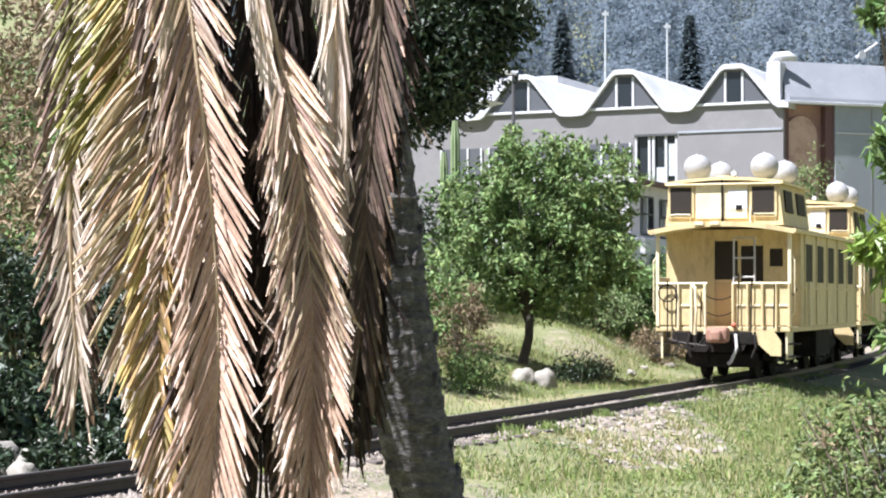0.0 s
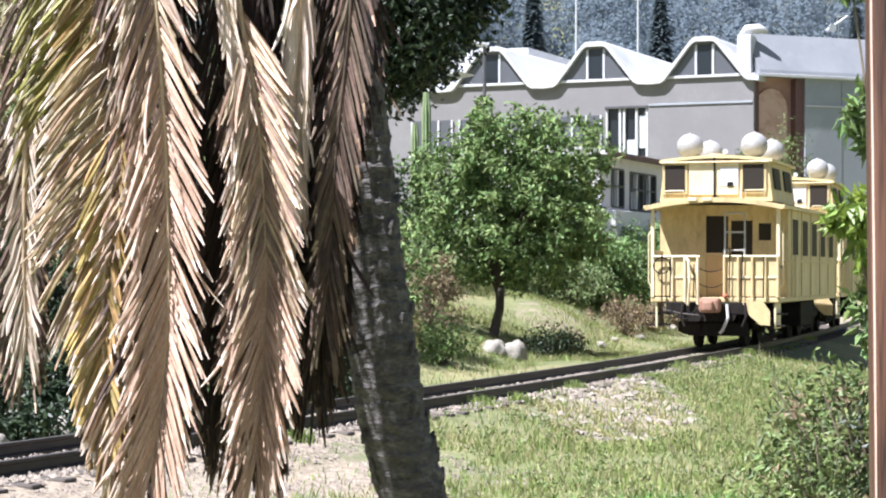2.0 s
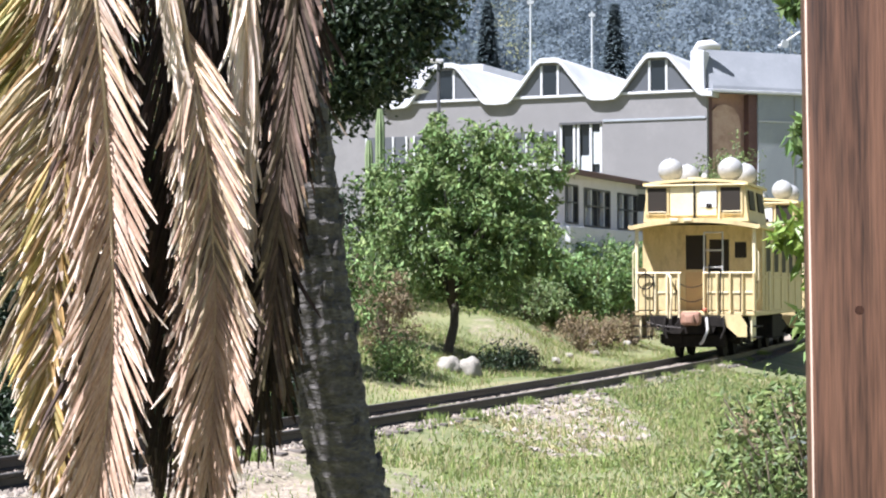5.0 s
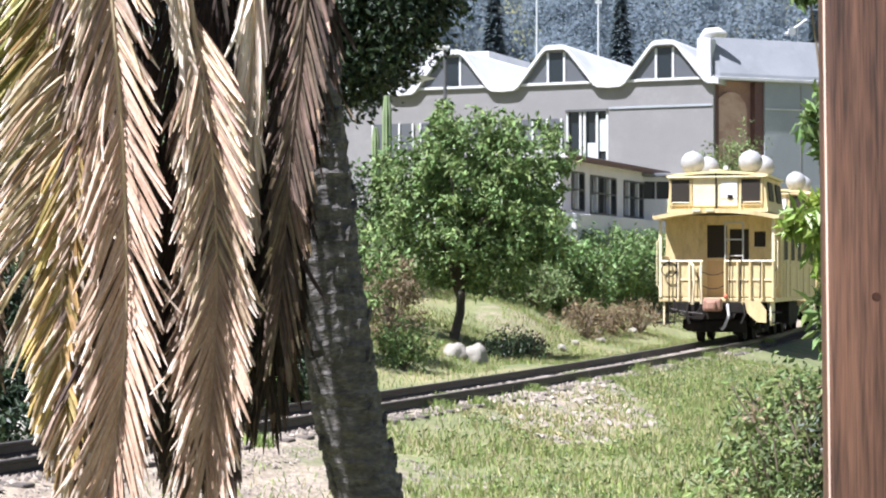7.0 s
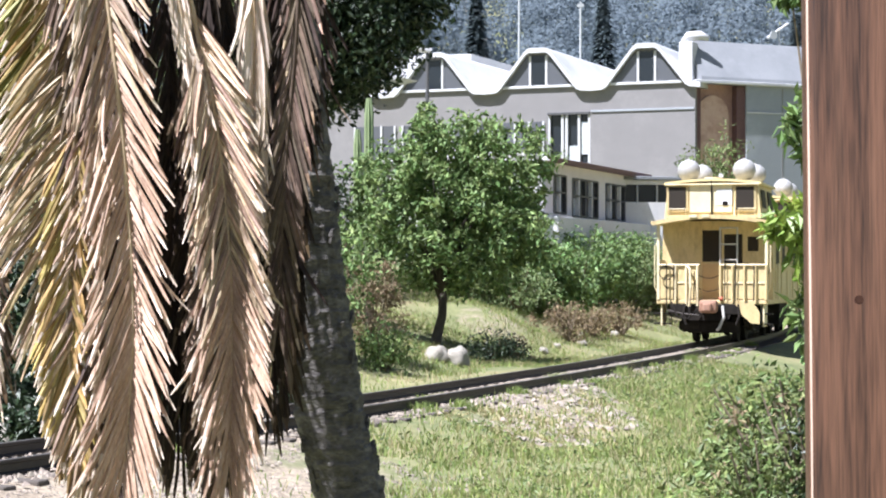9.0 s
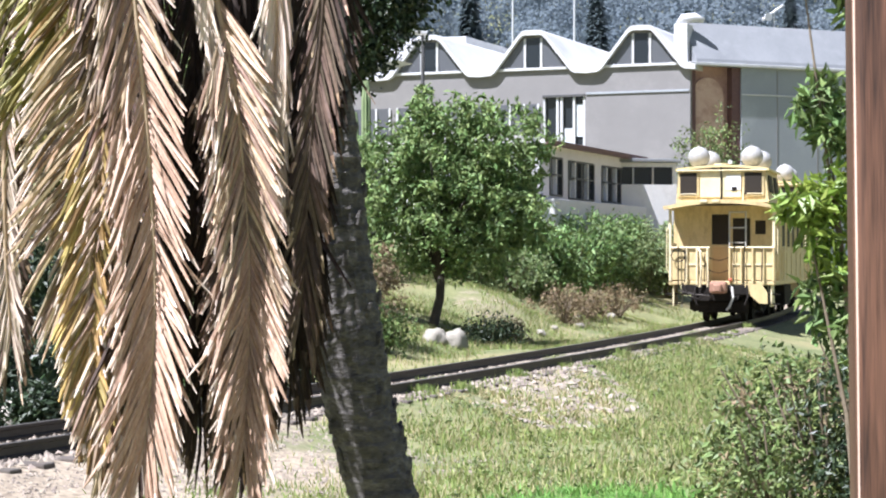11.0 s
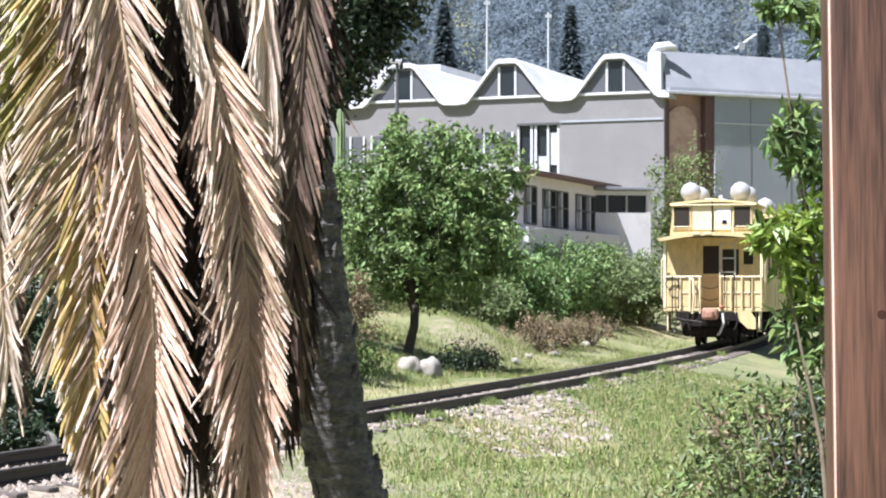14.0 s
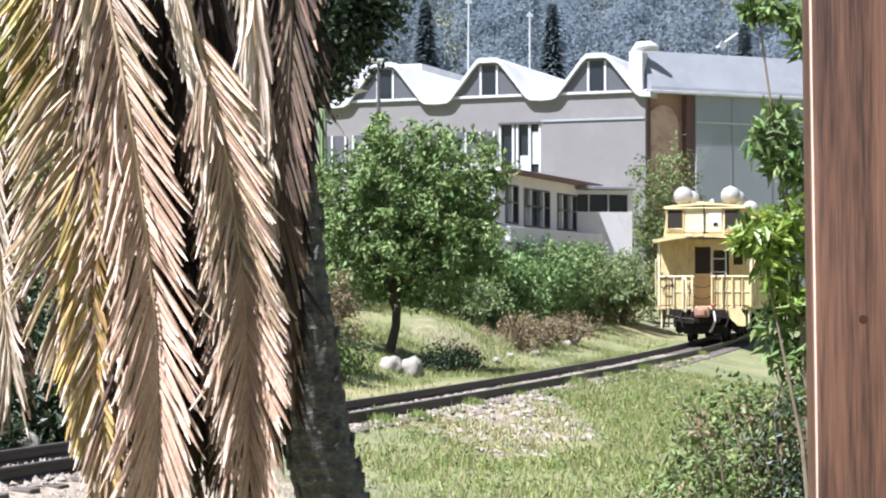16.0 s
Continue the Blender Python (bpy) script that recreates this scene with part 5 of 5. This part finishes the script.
tree("brown_green_tree", (-3.8, 42, ground_z(-3.8, 42)), 2.0, (-3.6, 42, 4.8), (2.4, 2.0, 2.9), 250, 36, 0.16, M["bushleaf"],
     "bushy brown-green tree in dry leaf behind the line", 0.16, 24, clump_r=0.5, lump=0.4)
shrub("dry_bush", (5.2, 48.5, ground_z(5.2, 48.5)), (1.0, 0.7, 0.5), 50, 22, 0.09, M["brownleaf"], "dry grey twiggy bush on the bank", 40, clump_r=0.2, stems=22)
shrub("twiggy_bush", (13.4, 74, ground_z(13.4, 74)), (1.6, 1.0, 3.6), 330, 30, 0.14, M["bushleaf"], "tall thin twiggy bush before the hall", 36, clump_r=0.34, stems=24)
boulder(1.62, 40, (0.25, 0.25, 0.22), 1)
boulder(2.05, 40.1, (0.28, 0.25, 0.29), 2)
boulder(-4.0, 18.9, (0.16, 0.14, 0.13), 3)
boulder(-4.35, 19.1, (0.12, 0.12, 0.10), 4)
for i_, (x_, y_, r_) in enumerate(((-4.55, 19.7, 0.34), (-4.05, 19.9, 0.27), (-3.5, 20.2, 0.25), (-3.05, 20.7, 0.22), (-4.9, 19.5, 0.3))):
    boulder(x_, y_, (r_, r_ * 0.8, r_ * 1.1), 5 + i_)
shrub("dry_bush", (10.5, 65.6, ground_z(10.5, 65.6)), (1.0, 0.7, 1.15), 120, 26, 0.11, M["bushleaf"], "dry grey twiggy bush on the bank", 91, clump_r=0.26, stems=22)
# Dark leaves put the thicket's shade over the pale stones into colour.
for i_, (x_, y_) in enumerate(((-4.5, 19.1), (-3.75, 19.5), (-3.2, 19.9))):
    shrub("low_shade_shrub", (x_, y_, ground_z(x_, y_)), (0.32, 0.3, 0.22), 46, 24, 0.09, M["shadeleaf"], "low dark shrub growing over pale stones", 95 + i_, clump_r=0.14)
rng_r = np.random.default_rng(17)
for i_ in range(5):
    y_ = 45.6 + 1.3 * i_ + rng_r.uniform(-0.2, 0.2)
    x_ = track_x(y_) - 3.6 + rng_r.uniform(-0.4, 0.4)
    r_ = rng_r.uniform(0.08, 0.16)
    boulder(x_, y_, (r_, r_ * 0.8, r_ * 0.8), 12 + i_)
for i_, (x_, y_) in enumerate(((5.9, 49.6), (6.9, 51.4))):
    shrub("dry_bush", (x_, y_, ground_z(x_, y_)), (0.8, 0.6, 0.4), 46, 20, 0.085, M["brownleaf"], "dry grey twiggy bush on the bank", 111 + i_, clump_r=0.18, stems=26)
# Bush added to give the brown soil and shadow of the hollow.
shrub("dry_bush", (3.3, 42.6, ground_z(3.3, 42.6)), (0.7, 0.5, 0.3), 44, 20, 0.08, M["brownleaf"], "low brown bush added for the shadowed hollow below the small tree", 121, clump_r=0.16, stems=20)
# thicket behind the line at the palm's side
# In full sun, so the thicket's shade is put into its dark leaves' colour.
for i_, (x_, y_, r_, h_, m_) in enumerate(((-4.7, 20.6, 0.6, 0.6, "shadeleaf"), (-3.6, 21.2, 0.6, 0.55, "shadeleaf"), (-2.7, 22.2, 0.6, 0.55, "shadeleaf"), (-1.9, 23.6, 0.6, 0.5, "leaf"), (-5.8, 21.4, 0.7, 0.7, "shadeleaf"), (-1.1, 25.4, 0.6, 0.5, "shadeleaf"), (-5.6, 26, 0.9, 1.0, "shadeleaf"), (-4.3, 26.5, 0.9, 0.95, "shadeleaf"), (-3.0, 27.5, 0.9, 0.9, "shadeleaf"), (-1.9, 29, 0.9, 0.85, "leaf"),
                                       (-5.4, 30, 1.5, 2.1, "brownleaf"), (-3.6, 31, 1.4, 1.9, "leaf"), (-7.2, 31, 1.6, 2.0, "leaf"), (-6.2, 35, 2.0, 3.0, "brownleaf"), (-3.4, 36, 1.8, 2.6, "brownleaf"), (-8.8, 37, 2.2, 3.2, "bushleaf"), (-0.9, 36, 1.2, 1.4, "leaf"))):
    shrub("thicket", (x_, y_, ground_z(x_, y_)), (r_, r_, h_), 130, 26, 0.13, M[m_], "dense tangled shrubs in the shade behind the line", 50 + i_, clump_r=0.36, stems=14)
shrub("roadside_bush", (3.05, 13, ground_z(3.05, 13)), (0.85, 0.7, 0.74), 400, 22, 0.066, M["bushleaf"], "scraggy yellow-green bush with thin stems", 41, clump_r=0.13, stems=46)
shrub("roadside_bush", (2.62, 12.4, ground_z(2.62, 12.4)), (0.42, 0.45, 0.55), 170, 22, 0.05, M["bushleaf"], "scraggy yellow-green bush with thin stems", 48, clump_r=0.12, stems=26)
# Dark leaves put the shaded gaps of the bush into colour.
shrub("roadside_bush", (3.4, 12.2, ground_z(3.4, 12.2)), (0.75, 0.6, 0.85), 220, 24, 0.06, M["shadeleaf"], "scraggy bush, darkened for its shaded gaps, with thin stems", 44, clump_r=0.13, stems=24)
shrub("roadside_bush", (4.0, 15, ground_z(4.0, 15)), (0.9, 0.8, 0.62), 140, 24, 0.055, M["bushleaf"], "scraggy yellow-green bush with thin stems", 43, clump_r=0.15, stems=30)
shrub("roadside_bush", (3.0, 12.6, ground_z(3.0, 12.6)), (0.85, 0.6, 0.72), 60, 16, 0.05, M["brownleaf"], "scraggy bush of dry brown leaves and thin stems", 49, clump_r=0.13, stems=40)
sapling(2.55, 10, [(2.24, 10, 2.28, 0.10, "leaf"), (2.32, 10.05, 2.40, 0.10, "leaf"), (2.33, 10, 2.16, 0.09, "leaf"), (2.42, 10.1, 2.28, 0.12, "leaf"), (2.45, 10, 2.10, 0.1, "leaf"),
                   (2.14, 10, 1.76, 0.08, "limeleaf"), (2.22, 9.95, 1.80, 0.10, "limeleaf"), (2.32, 10, 1.86, 0.11, "limeleaf"), (2.40, 10.05, 1.76, 0.12, "limeleaf"), (2.30, 10.0, 1.66, 0.11, "limeleaf"), (2.46, 9.95, 1.94, 0.1, "limeleaf"),
                   (2.36, 10, 1.52, 0.12, "limeleaf"), (2.46, 10, 1.42, 0.13, "leaf"), (2.32, 10.1, 1.36, 0.1, "leaf"), (2.50, 10, 1.26, 0.15, "leaf"), (2.38, 10.1, 1.18, 0.12, "leaf"), (2.55, 10, 1.05, 0.2, "leaf"),
                   (2.62, 10.1, 1.7, 0.2, "leaf"), (2.65, 10.1, 2.2, 0.2, "leaf"), (2.17, 10, 2.96, 0.05, "leaf"), (2.27, 10, 2.98, 0.06, "leaf"), (2.40, 10, 2.93, 0.08, "leaf"), (2.5, 10, 2.8, 0.1, "leaf"), (2.6, 10, 2.8, 0.14, "leaf")],
        [(2.3, 10, 2.45), (2.2, 10, 1.85), (2.45, 10, 1.6), (2.62, 10, 2.9), (2.2, 10, 3.02)], 95, 0.095, "young tree with drooping lime-green pointed leaves", 42)

build_post()

# hanging dead leaves: stalk, then for each side length, angle, forward tilt and start, colour, leaflets a side, seed, single leaflets
FRONDS = [
    ("a", [(-0.76, 5.06, CROWN_Z), (-0.70, 5.03, 2.62), (-0.638, 5.0, 2.226), (-0.590, 5.0, 1.83), (-0.564, 5.0, 1.45), (-0.568, 5.0, 1.22), (-0.585, 5.0, 1.0)], (0.29, 25, 0.45, 0.1), (0.235, 34, 0.7, 0.1), "straw", 128, 1, 170),
    # Darker backing layer, so that the gaps in the front leaf read shaded.
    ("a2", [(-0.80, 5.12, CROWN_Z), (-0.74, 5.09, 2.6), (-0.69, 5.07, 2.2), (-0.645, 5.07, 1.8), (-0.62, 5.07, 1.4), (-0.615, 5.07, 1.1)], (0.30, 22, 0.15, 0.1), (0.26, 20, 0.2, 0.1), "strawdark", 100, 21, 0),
    ("b", [(-0.60, 5.08, CROWN_Z), (-0.52, 5.05, 2.6), (-0.433, 5.02, 2.227), (-0.365, 5.0, 1.92), (-0.328, 5.0, 1.6), (-0.318, 5.0, 1.36), (-0.322, 5.0, 1.05)], (0.26, 31, 0.85, 0.40), (0.235, 29, 0.6, 0.36), "straw", 135, 2, 130),
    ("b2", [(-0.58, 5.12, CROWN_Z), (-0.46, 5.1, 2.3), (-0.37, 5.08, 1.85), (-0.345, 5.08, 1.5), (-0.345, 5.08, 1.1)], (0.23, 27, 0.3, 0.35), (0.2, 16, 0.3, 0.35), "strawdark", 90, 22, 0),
    ("b3", [(-0.55, 5.03, CROWN_Z), (-0.50, 5.0, 2.5), (-0.455, 4.99, 2.2), (-0.41, 4.99, 2.0)], (0.15, 9, 0.3, 0.2), (0.15, 9, 0.3, 0.2), "pale", 40, 23, 0),
    ("c", [(-0.31, 5.12, CROWN_Z), (-0.273, 5.1, 2.243), (-0.273, 5.1, 2.02), (-0.270, 5.1, 1.84)], (0.30, 8.5, 0.3, 0.0), (0.30, 6.0, 0.3, 0.0), "pale", 135, 3, 0),
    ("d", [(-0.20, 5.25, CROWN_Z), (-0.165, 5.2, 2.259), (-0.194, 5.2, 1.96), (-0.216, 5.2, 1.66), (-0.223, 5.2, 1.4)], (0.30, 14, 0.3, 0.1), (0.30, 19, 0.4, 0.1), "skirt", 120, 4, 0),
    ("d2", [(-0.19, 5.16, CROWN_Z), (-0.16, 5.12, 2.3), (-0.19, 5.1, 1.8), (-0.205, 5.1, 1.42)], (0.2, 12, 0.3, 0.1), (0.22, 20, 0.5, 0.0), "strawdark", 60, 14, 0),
    ("e", [(-0.80, 5.14, CROWN_Z), (-0.745, 5.1, 2.3), (-0.727, 5.1, 2.0), (-0.722, 5.1, 1.75), (-0.715, 5.1, 1.55)], (0.29, 47, 0.3, 0.35), (0.15, 20, 0.2, 0.15), "strawtan", 75, 5, 0),
    ("e2", [(-0.84, 5.2, CROWN_Z), (-0.79, 5.16, 2.4), (-0.765, 5.16, 2.1), (-0.74, 5.16, 1.8), (-0.71, 5.16, 1.5)], (0.27, 40, 0.3, 0.1), (0.2, 18, 0.3, 0.1), "strawgold", 60, 15, 0),
    ("f", [(-0.65, 5.08, 2.2), (-0.66, 5.06, 1.75), (-0.685, 5.06, 1.45), (-0.69, 5.06, 1.25), (-0.675, 5.06, 1.08)], (0.21, 26, 0.3, 0.1), (0.16, 15, 0.4, 0.2), "straw", 70, 6, 0),
    ("f2", [(-0.71, 5.07, 2.2), (-0.725, 5.05, 1.75), (-0.735, 5.05, 1.4), (-0.715, 5.05, 1.14)], (0.19, 24, 0.3, 0.25), (0.17, 18, 0.4, 0.25), "strawgold", 64, 26, 0),
    ("g", [(-0.90, 5.24, CROWN_Z), (-0.86, 5.2, 2.5), (-0.845, 5.2, 2.2), (-0.86, 5.2, 2.03)], (0.2, 40, 0.3, 0.1), (0.2, 40, 0.3, 0.1), "strawlime", 46, 27, 0),
    ("l", [(-1.010, 5.3, CROWN_Z), (-0.995, 5.25, 2.258), (-0.990, 5.25, 1.8), (-0.975, 5.25, 1.5), (-0.960, 5.25, 1.3)], (0.20, 27, 0.3, 0.0), (0.17, 24, 0.3, 0.0), "strawdark", 62, 7, 0),
    ("l2", [(-0.990, 5.22, 2.0), (-0.980, 5.2, 1.75), (-0.970, 5.2, 1.5), (-0.955, 5.2, 1.32)], (0.17, 17, 0.3, 0.0), (0.15, 14, 0.3, 0.0), "pale", 20, 17, 0),
    ("l3", [(-0.960, 5.26, CROWN_Z), (-0.940, 5.22, 2.4), (-0.920, 5.22, 2.1), (-0.920, 5.22, 1.9)], (0.22, 30, 0.3, 0.0), (0.17, 26, 0.3, 0.0), "strawlime", 40, 28, 0),
    # Inner layers whose near-black colour carries the deep shade behind the front leaves.
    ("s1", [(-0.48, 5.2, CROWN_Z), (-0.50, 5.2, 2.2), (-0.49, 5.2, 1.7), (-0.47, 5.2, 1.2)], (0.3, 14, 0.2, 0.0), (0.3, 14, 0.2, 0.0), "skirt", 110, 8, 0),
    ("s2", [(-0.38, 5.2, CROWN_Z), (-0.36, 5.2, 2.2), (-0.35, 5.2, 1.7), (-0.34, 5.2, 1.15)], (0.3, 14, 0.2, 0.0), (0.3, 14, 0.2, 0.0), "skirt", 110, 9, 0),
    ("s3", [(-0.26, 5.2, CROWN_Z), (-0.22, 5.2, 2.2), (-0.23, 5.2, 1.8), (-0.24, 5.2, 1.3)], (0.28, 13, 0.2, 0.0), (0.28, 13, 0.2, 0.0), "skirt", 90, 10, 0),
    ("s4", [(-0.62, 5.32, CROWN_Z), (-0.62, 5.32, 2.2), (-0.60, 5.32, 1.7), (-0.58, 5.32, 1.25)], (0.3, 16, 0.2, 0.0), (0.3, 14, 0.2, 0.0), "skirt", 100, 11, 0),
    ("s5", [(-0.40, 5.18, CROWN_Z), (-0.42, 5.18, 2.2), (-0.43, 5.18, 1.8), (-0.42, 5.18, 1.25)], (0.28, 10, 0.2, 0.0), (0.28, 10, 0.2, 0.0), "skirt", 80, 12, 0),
]
palm, fronds = build_palm()

CAR_LABEL = "yellow railcar with a raised lookout and white roof globes"
railcar = build_railcar(pose(0, 0, 0), CAR_LABEL)
railcar_two = copy_thing(railcar, pose(0, 0, 0))

# small pieces last
build_sleepers()
scatter_stones()
grass_field("near_grass", 120000, near_side, 0.04, 0.15, M["grass"], "green grass on the near side of the track", 61)
grass_field("near_dry_grass", 42000, near_side, 0.04, 0.16, M["drygrass"], "dry straw-coloured grass among the green", 62)
grass_field("dry_stalks", 3500, near_side, 0.15, 0.36, M["drygrass"], "tall thin dry stalks standing in the grass", 65, width=0.0035, lean=0.5)
grass_field("bank_grass", 60000, far_side, 0.05, 0.18, M["grass"], "green grass on the bank beyond the track", 63)
grass_field("bank_dry_grass", 26000, far_side, 0.05, 0.2, M["drygrass"], "dry grass on the bank beyond the track", 64)

def line_weeds(rng):
    k = rng.integers(0, 26)
    y = 19 + 1.15 * k + 0.35 * math.sin(k * 5.1) + rng.normal(0, 0.10)
    off = (0.62, 0.85, -0.05, 0.7, -0.75)[k % 5] + rng.normal(0, 0.08)
    d = track_dir(y)
    return track_x(y) + d.y * off, y - d.x * off


grass_field("track_weeds", 3600, line_weeds, 0.05, 0.17, M["grass"], "small grass tufts growing along the rails", 67, width=0.007)


def straw_patch(rng):
    a, r = rng.uniform(0, 6.28), rng.random() ** 0.5
    y = 27.4 + 5.0 * r * math.sin(a)
    x = 2.6 + 0.1 * (y - 27) + 1.7 * r * math.cos(a)
    return (x, y) if side_of(x, y) > 0.9 and noise.noise((x * 1.2, y * 0.8, 12)) > -0.1 else None


grass_field("straw_litter", 9000, straw_patch, 0.02, 0.07, M["drygrass"], "flattened dry straw over the bare stony patch", 68, width=0.012, lean=2.2)


def lush(rng):
    x, y = rng.normal(2.0, 0.36), rng.normal(15.2, 0.7)
    return (x, y) if side_of(x, y) > 2 else None


grass_field("lush_grass", 13000, lush, 0.08, 0.2, M["lushgrass"], "bright fresh green grass tuft in the meadow", 66, width=0.012)

# low weeds among the grass
rng_w = np.random.default_rng(77)
weed_at = [p for p in (near_side(rng_w) for _ in range(7000)) if p and p[0] > 0.0][:1800]
weed_v, weed_f = leaves(rng_w, [(x, y, ground_z(x, y) + 0.05) for x, y in weed_at], [rng_w.uniform(0.04, 0.15) for _ in weed_at], 13, 0.05)
tagged(raw("weeds", weed_v, weed_f, M["bushleaf"]), "low broad-leaved weeds scattered in the grass", "weeds", kind="stuff")


def car_pose(t, ahead):
    """The near end of a car on the line at t seconds, so many metres ahead of the first."""
    y = 38.413 + 0.9712 * t - 0.012722 * t * t + 0.0010118 * t ** 3 - 0.75 + ahead * 0.93
    d = track_dir(y + 3.5)
    return pose(track_x(y), y, 0, 0, 0, -math.degrees(math.atan2(d.x, d.y)))


# sideways sway of the hanging leaves, in centimetres at 1.4 m height
SWAY_TIMES = (0, 0.5, 1, 1.5, 2, 2.5, 3, 3.5, 6, 6.5, 7, 7.5, 8, 8.5, 9, 9.5, 10, 12.5, 13, 13.5, 14, 14.5, 15, 15.5, 16)
SWAY_A = (-0.5, -1.7, -1.9, -6.1, -7.2, 0.3, -4.5, -2.4, -9.2, -4.2, -6.7, -5.7, -0.9, -4.3, -0.6, -8.7, -7.4, 0.9, 0.8, 0, 2.7, 5.7, 11.8, 8.0, 7.9)
SWAY_B = (-1.3, -2.2, -2.8, -8.3, -7.3, 0.3, -4.8, -2.1, -7.6, -4.1, -8.8, -6.1, -0.8, -4.0, -0.4, -6.8, -6.3, 0.5, 1.3, 0, 2.0, 4.4, 8.2, 6.3, 5.9)


def motions():
    for key, leaf_ in fronds.items():
        x, y, z = leaf_.location
        sway, part_of = (SWAY_A, 1.0) if key[0] in "aefgl" else (SWAY_B, 0.5 if key[0] in "ds" else 1.0)
        drop_ = CROWN_Z - z  # a leaf that hangs lower also shifts with its neighbours
        rows = []
        for t, c in zip(SWAY_TIMES, sway):
            a = math.atan2(c * 0.01 * part_of, CROWN_Z - 1.4)
            rows.append((t, pose(x + math.sin(a) * drop_, y, z, 0, math.degrees(-a), 0)))
        walk(leaf_, rows)
    walk(railcar, [(t, car_pose(t, 0)) for t in range(17)])
    walk(railcar_two, [(t, car_pose(t, 9.9)) for t in range(17)])


motions()
